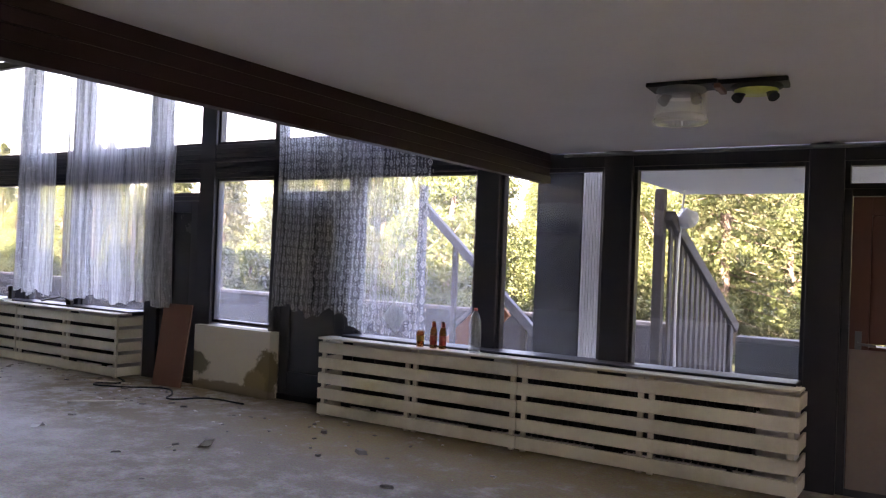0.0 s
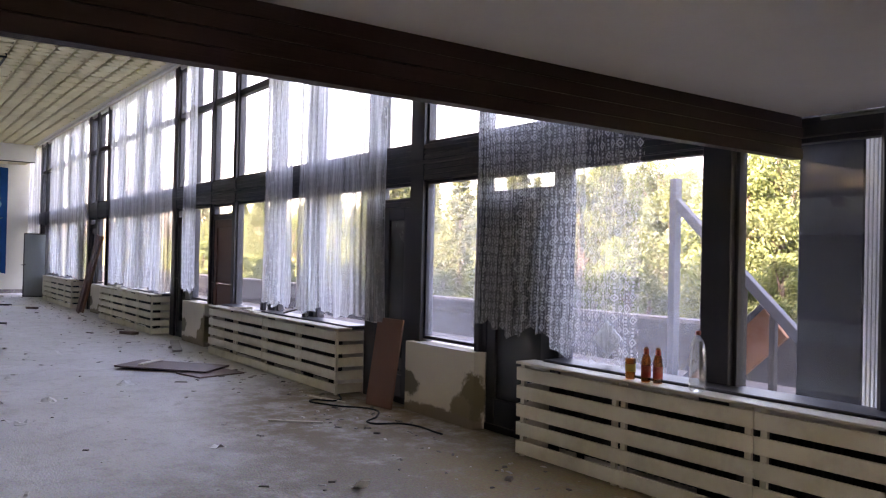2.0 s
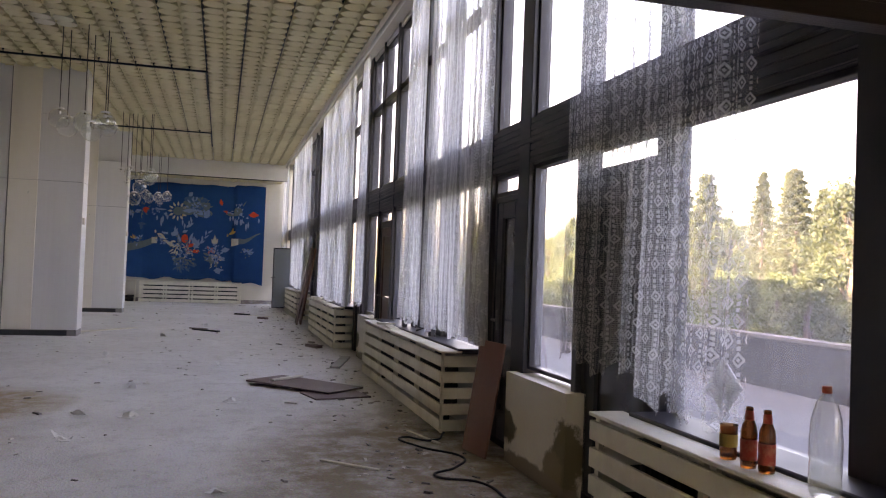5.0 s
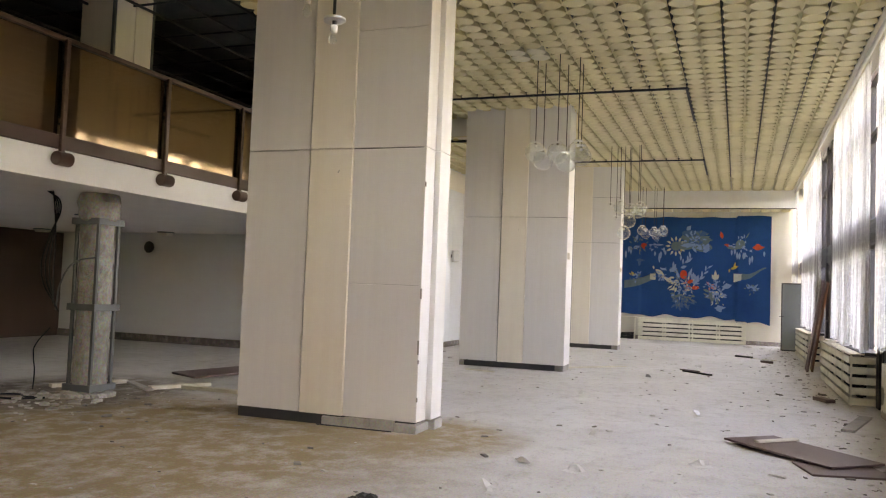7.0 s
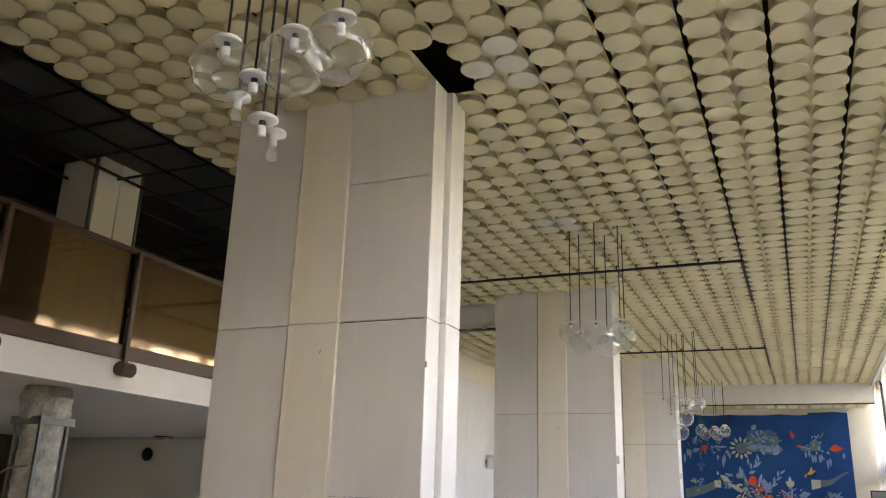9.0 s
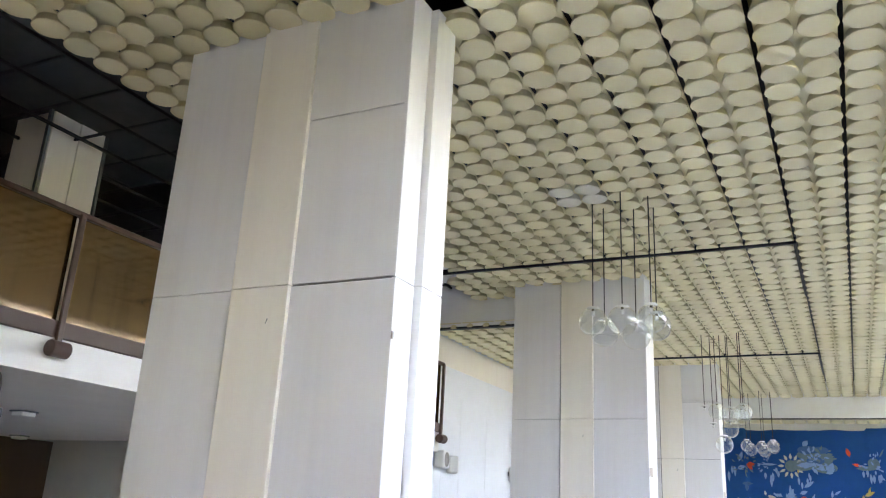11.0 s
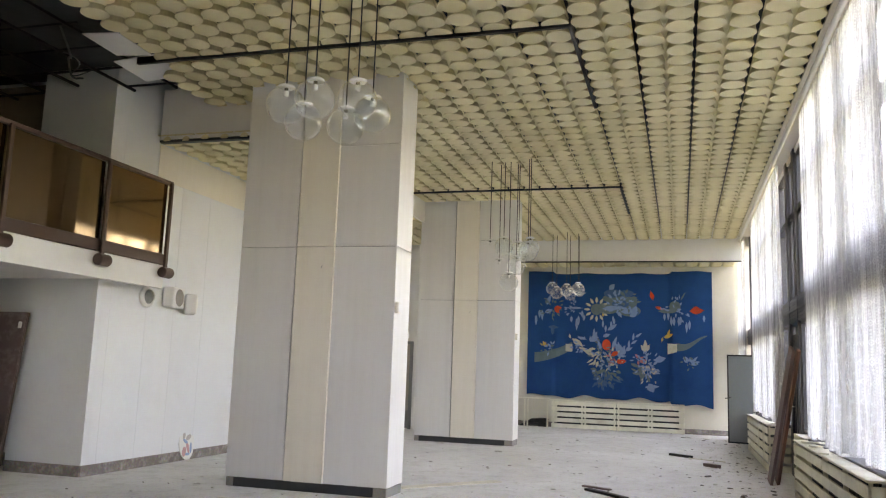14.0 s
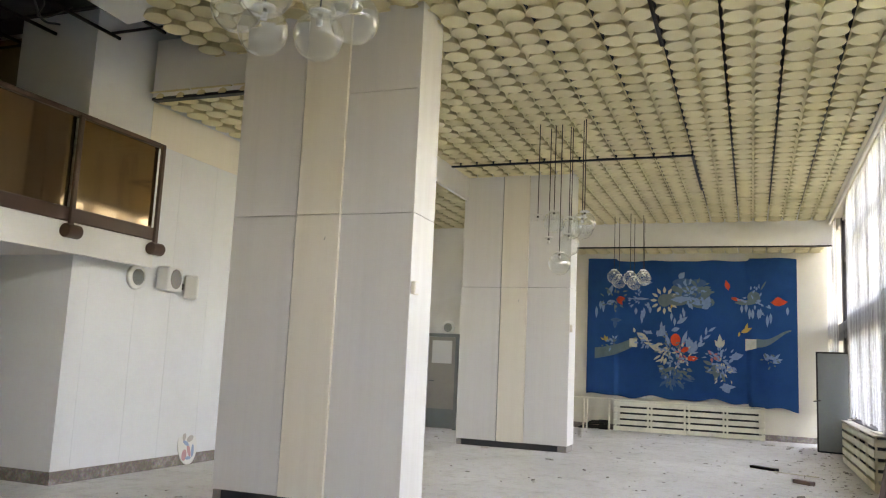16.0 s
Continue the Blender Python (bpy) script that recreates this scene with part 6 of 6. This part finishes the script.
bmesh.ops.create_icosphere(bm, subdivisions=2, radius=0.115, matrix=Matrix.Translation((-2.07, 8.9, 1.99)))
for v in bm.verts:
    v.co += Vector((1, 1, 1)) * noise.noise(v.co * 14) * 0.02
lan = solid("wrapped_lantern", bm, M_WHITE_PLASTIC, "outdoor lantern wrapped in pale plastic sheet", "lantern")
cable("hanging_sheet", [(-2.10, 8.9, 2.30), (-2.12, 8.88, 2.0), (-2.14, 8.85, 1.2), (-2.12, 8.85, 0.0)], 0.012, "pale twisted plastic hanging from the eave", M_WHITE_PLASTIC)
st = thing("outer_stair", (0, 9.0, -0.06), "outdoor stair with grey rail and orange-brown stringer", "stair")
ang = math.degrees(math.atan2(0.92, 1.0))
M_GREYRAIL = surface("grey_painted_wood", (0.11, 0.115, 0.13), (0.08, 0.08, 0.085), 0.7, stretch=(1, 1, 0.3))
part("handrail", soften(box(bmesh.new(), 0, 2.5, -0.04, 0.04, -0.05, 0.05, pose(-5.45, 0, 2.20, 0, ang, 0)), 0.006), M_GREYRAIL, st)
part("stringer", soften(box(bmesh.new(), 0.15, 1.6, 0.0, 0.05, -0.16, 0.20, pose(-5.5, 0.1, -0.10, 0, -ang, 0)), 0.006), surface("orange_brown_wood", (0.42, 0.16, 0.07), (0.3, 0.12, 0.06), 0.7), st)
part("stringer_edge", soften(box(bmesh.new(), 0.15, 1.6, -0.01, 0.06, 0.201, 0.26, pose(-5.5, 0.1, -0.10, 0, -ang, 0)), 0.006), M_GREYRAIL, st)
part("post", soften(boxes((-5.50, -5.42, -0.05, 0.05, 0, 2.45))), M_GREYRAIL, st)
for k in range(4):
    x = -4.95 + 0.33 * k
    part("baluster", soften(boxes((x - 0.03, x + 0.03, -0.03, 0.03, 0, 2.18 - 0.92 * (x + 5.45)))), M_OLDWOOD, st)
lp = thing("paper_sheet_outside", (-3.95, 7.6, 0.3), "white paper stuck behind the window glass", "paper")
part("sheet", box(bmesh.new(), -0.1, 0.1, -0.003, 0.003, -0.1, 0.1, pose(0, 0, 0, 0, 40, 0)), M_WHITE_PLASTIC, lp)
lp.location = (-4.05, GLASS_Y + 0.075, 0.92)


# ---- wood behind ----
def leaf_material(name, a, b):
    m = bpy.data.materials.new(name)
    m.use_nodes = True
    nt = m.node_tree
    bsdf = nt.nodes["Principled BSDF"]
    geo = nt.nodes.new("ShaderNodeNewGeometry")
    col = ramp(nt, geo.outputs["Random Per Island"], 0.0, 1.0, (*a, 1), (*b, 1))
    info = nt.nodes.new("ShaderNodeObjectInfo")
    hsv = nt.nodes.new("ShaderNodeHueSaturation")
    mr = nt.nodes.new("ShaderNodeMapRange")
    mr.inputs["To Min"].default_value, mr.inputs["To Max"].default_value = 0.7, 1.3
    nt.links.new(info.outputs["Random"], mr.inputs["Value"])
    nt.links.new(mr.outputs["Result"], hsv.inputs["Value"])
    nt.links.new(col, hsv.inputs["Color"])
    nt.links.new(hsv.outputs["Color"], bsdf.inputs["Base Color"])
    bsdf.inputs["Roughness"].default_value = 0.6
    tr = node(nt, "ShaderNodeBsdfTranslucent")
    nt.links.new(hsv.outputs["Color"], tr.inputs["Color"])
    mx = nt.nodes.new("ShaderNodeMixShader")
    mx.inputs[0].default_value = 0.55
    nt.links.new(bsdf.outputs[0], mx.inputs[1])
    nt.links.new(tr.outputs[0], mx.inputs[2])
    nt.links.new(mx.outputs[0], nt.nodes["Material Output"].inputs["Surface"])
    return m


M_LEAF = leaf_material("fresh_leaves", (0.062, 0.098, 0.034), (0.165, 0.190, 0.075))
M_NEEDLE = leaf_material("fir_needles", (0.052, 0.080, 0.032), (0.135, 0.145, 0.058))
M_BARK = surface("bark", (0.12, 0.09, 0.07), (0.05, 0.04, 0.03), 0.95, grain=15, stretch=(3, 3, 0.4), bump=0.8)


def leaves_mesh(name, spots, per, size, seed, mat):
    r = random.Random(seed)
    verts, faces = [], []
    for (cx, cy, cz), rad in spots:
        for _ in range(per):
            d = Vector((r.gauss(0, 1), r.gauss(0, 1), r.gauss(0, 0.8)))
            d = d.normalized() * rad * r.uniform(0.35, 1.08)
            p = Vector((cx, cy, cz)) + d
            s = size * r.uniform(0.6, 1.4)
            n = Vector((r.gauss(0, 1), r.gauss(0, 1), r.gauss(0.6, 1))).normalized()
            t = n.orthogonal().normalized()
            b = n.cross(t)
            k = len(verts)
            verts.extend([p - t * s, p + b * s * 0.5, p + t * s, p - b * s * 0.5])
            faces.append((k, k + 1, k + 2, k + 3))
    me = bpy.data.meshes.new(name)
    me.from_pydata([tuple(v) for v in verts], [], faces)
    me.materials.append(mat)
    return me


def broadleaf(seed, h):
    r = random.Random(seed)
    o = thing("broadleaf_tree" if h > 3.5 else "shrub", (0, 0, 0), "leafy tree in fresh yellow-green leaf", "tree", "wood behind the terrace")
    bm = bmesh.new()
    cyl(bm, (0, 0, 0), (0.1, 0, h * 0.55), 0.16, 0.09, 8)
    cyl(bm, (0.1, 0, h * 0.55), (0.0, 0.1, h * 0.9), 0.09, 0.02, 8)
    spots = []
    for k in range(44):
        a, z = r.uniform(0, 6.28), h * r.uniform(0.16, 0.97)
        reach = h * 0.27 * math.sin(math.pi * min(1, max(0.12, (z / h) * 0.9 + 0.08))) * r.uniform(0.4, 1.15)
        tip = (reach * math.cos(a), reach * math.sin(a), z)
        if k % 3 == 0:
            cyl(bm, (0.05, 0, z * 0.75), tip, 0.045, 0.012, 6)
        spots.append((tip, h * r.uniform(0.06, 0.12)))
    part("trunk", bm, M_BARK, o)
    part("crown", leaves_mesh("crown", spots, 300, 0.055, seed, M_LEAF), None, o)
    return o


def conifer(seed, h):
    r = random.Random(seed)
    o = thing("fir_tree", (0, 0, 0), "tall fir with yellowish green shoots", "tree", "wood behind the terrace")
    bm = bmesh.new()
    cyl(bm, (0, 0, 0), (0, 0, h), 0.15, 0.015, 8)
    spots = []
    for k in range(95):
        z = h * (0.08 + 0.9 * (k / 95) ** 0.9)
        a = k * 2.4 + r.uniform(-0.3, 0.3)
        L = (h - z) * 0.27 * r.uniform(0.75, 1.15) + 0.15
        for s in (0.35, 0.65, 0.95):
            spots.append(((L * s * math.cos(a), L * s * math.sin(a), z - 0.22 * L * s * s), 0.13 + 0.10 * L * (1.1 - s)))
        cyl(bm, (0, 0, z), (L * math.cos(a), L * math.sin(a), z - 0.22 * L), 0.02, 0.006, 5)
    part("trunk", bm, M_BARK, o)
    part("crown", leaves_mesh("crown", spots, 70, 0.06, seed, M_NEEDLE), None, o)
    return o


shrub = broadleaf(9, 3.0)
tagged(shrub, "dense low shrub in fresh leaf", "shrub", "shrubs before the wood")
kinds = [broadleaf(1, 7.0), broadleaf(2, 6.0), conifer(3, 9.0), broadleaf(4, 4.0), conifer(5, 7.5)]
rf = random.Random(21)
used = 0
for row, (y0, step) in enumerate(((17, 2.2), (21, 2.4), (26, 2.6), (32, 3.0), (40, 3.6))):
    x = -75 if row > 1 else -48
    while x < 14 - row:
        k = rf.choice((0, 1, 2, 3, 4, 1, 3)) if row < 2 else rf.choice((0, 1, 2, 4))
        xx, yy = x + rf.uniform(-0.8, 0.8), y0 + rf.uniform(-1.5, 1.5)
        near = -16 < xx < 8
        if row == 0 and not near and rf.random() < 0.45:
            x += step
            continue
        z = hill(yy) - 0.25
        m = pose(xx, yy, z, 0, 0, rf.uniform(0, 360)) @ Matrix.Scale(rf.uniform(0.8, 1.15) * (0.62 if row < 2 else 0.72) * (1.3 if xx > -7 else 1.0), 4)
        if used < len(kinds) and k == used:
            kinds[used].matrix_basis = m
            used += 1
        else:
            c = copy_thing(kinds[k], m)
            c.matrix_basis = m
        x += step * rf.uniform(0.8, 1.25)
for k in range(used, len(kinds)):
    kinds[k].matrix_basis = pose(-4 - 3 * k, 19 + k, -0.2)

# thicket close behind the terrace wall
for k in range(34):
    xx, yy = -15 + 0.55 * k + rf.uniform(-0.3, 0.3), 17.0 + rf.uniform(-0.9, 3.2)
    m = pose(xx, yy, hill(yy) - 0.3, 0, 0, rf.uniform(0, 360)) @ Matrix.Scale(rf.uniform(0.75, 1.05), 4)
    copy_thing(kinds[(3, 1, 4, 3, 0)[k % 5]], m).matrix_basis = m @ Matrix.Scale((1.0, 0.8, 0.6, 1.0, 0.7)[k % 5], 4)
for k in range(44):
    m = pose(-34 + 1.0 * k + rf.uniform(-0.4, 0.4), 15.3 + rf.uniform(-0.8, 1.2), -0.5, 0, 0, rf.uniform(0, 360)) @ Matrix.Scale(rf.uniform(0.45, 0.75), 4)
    if k == 0:
        shrub.matrix_basis = m
    else:
        copy_thing(shrub, m).matrix_basis = m
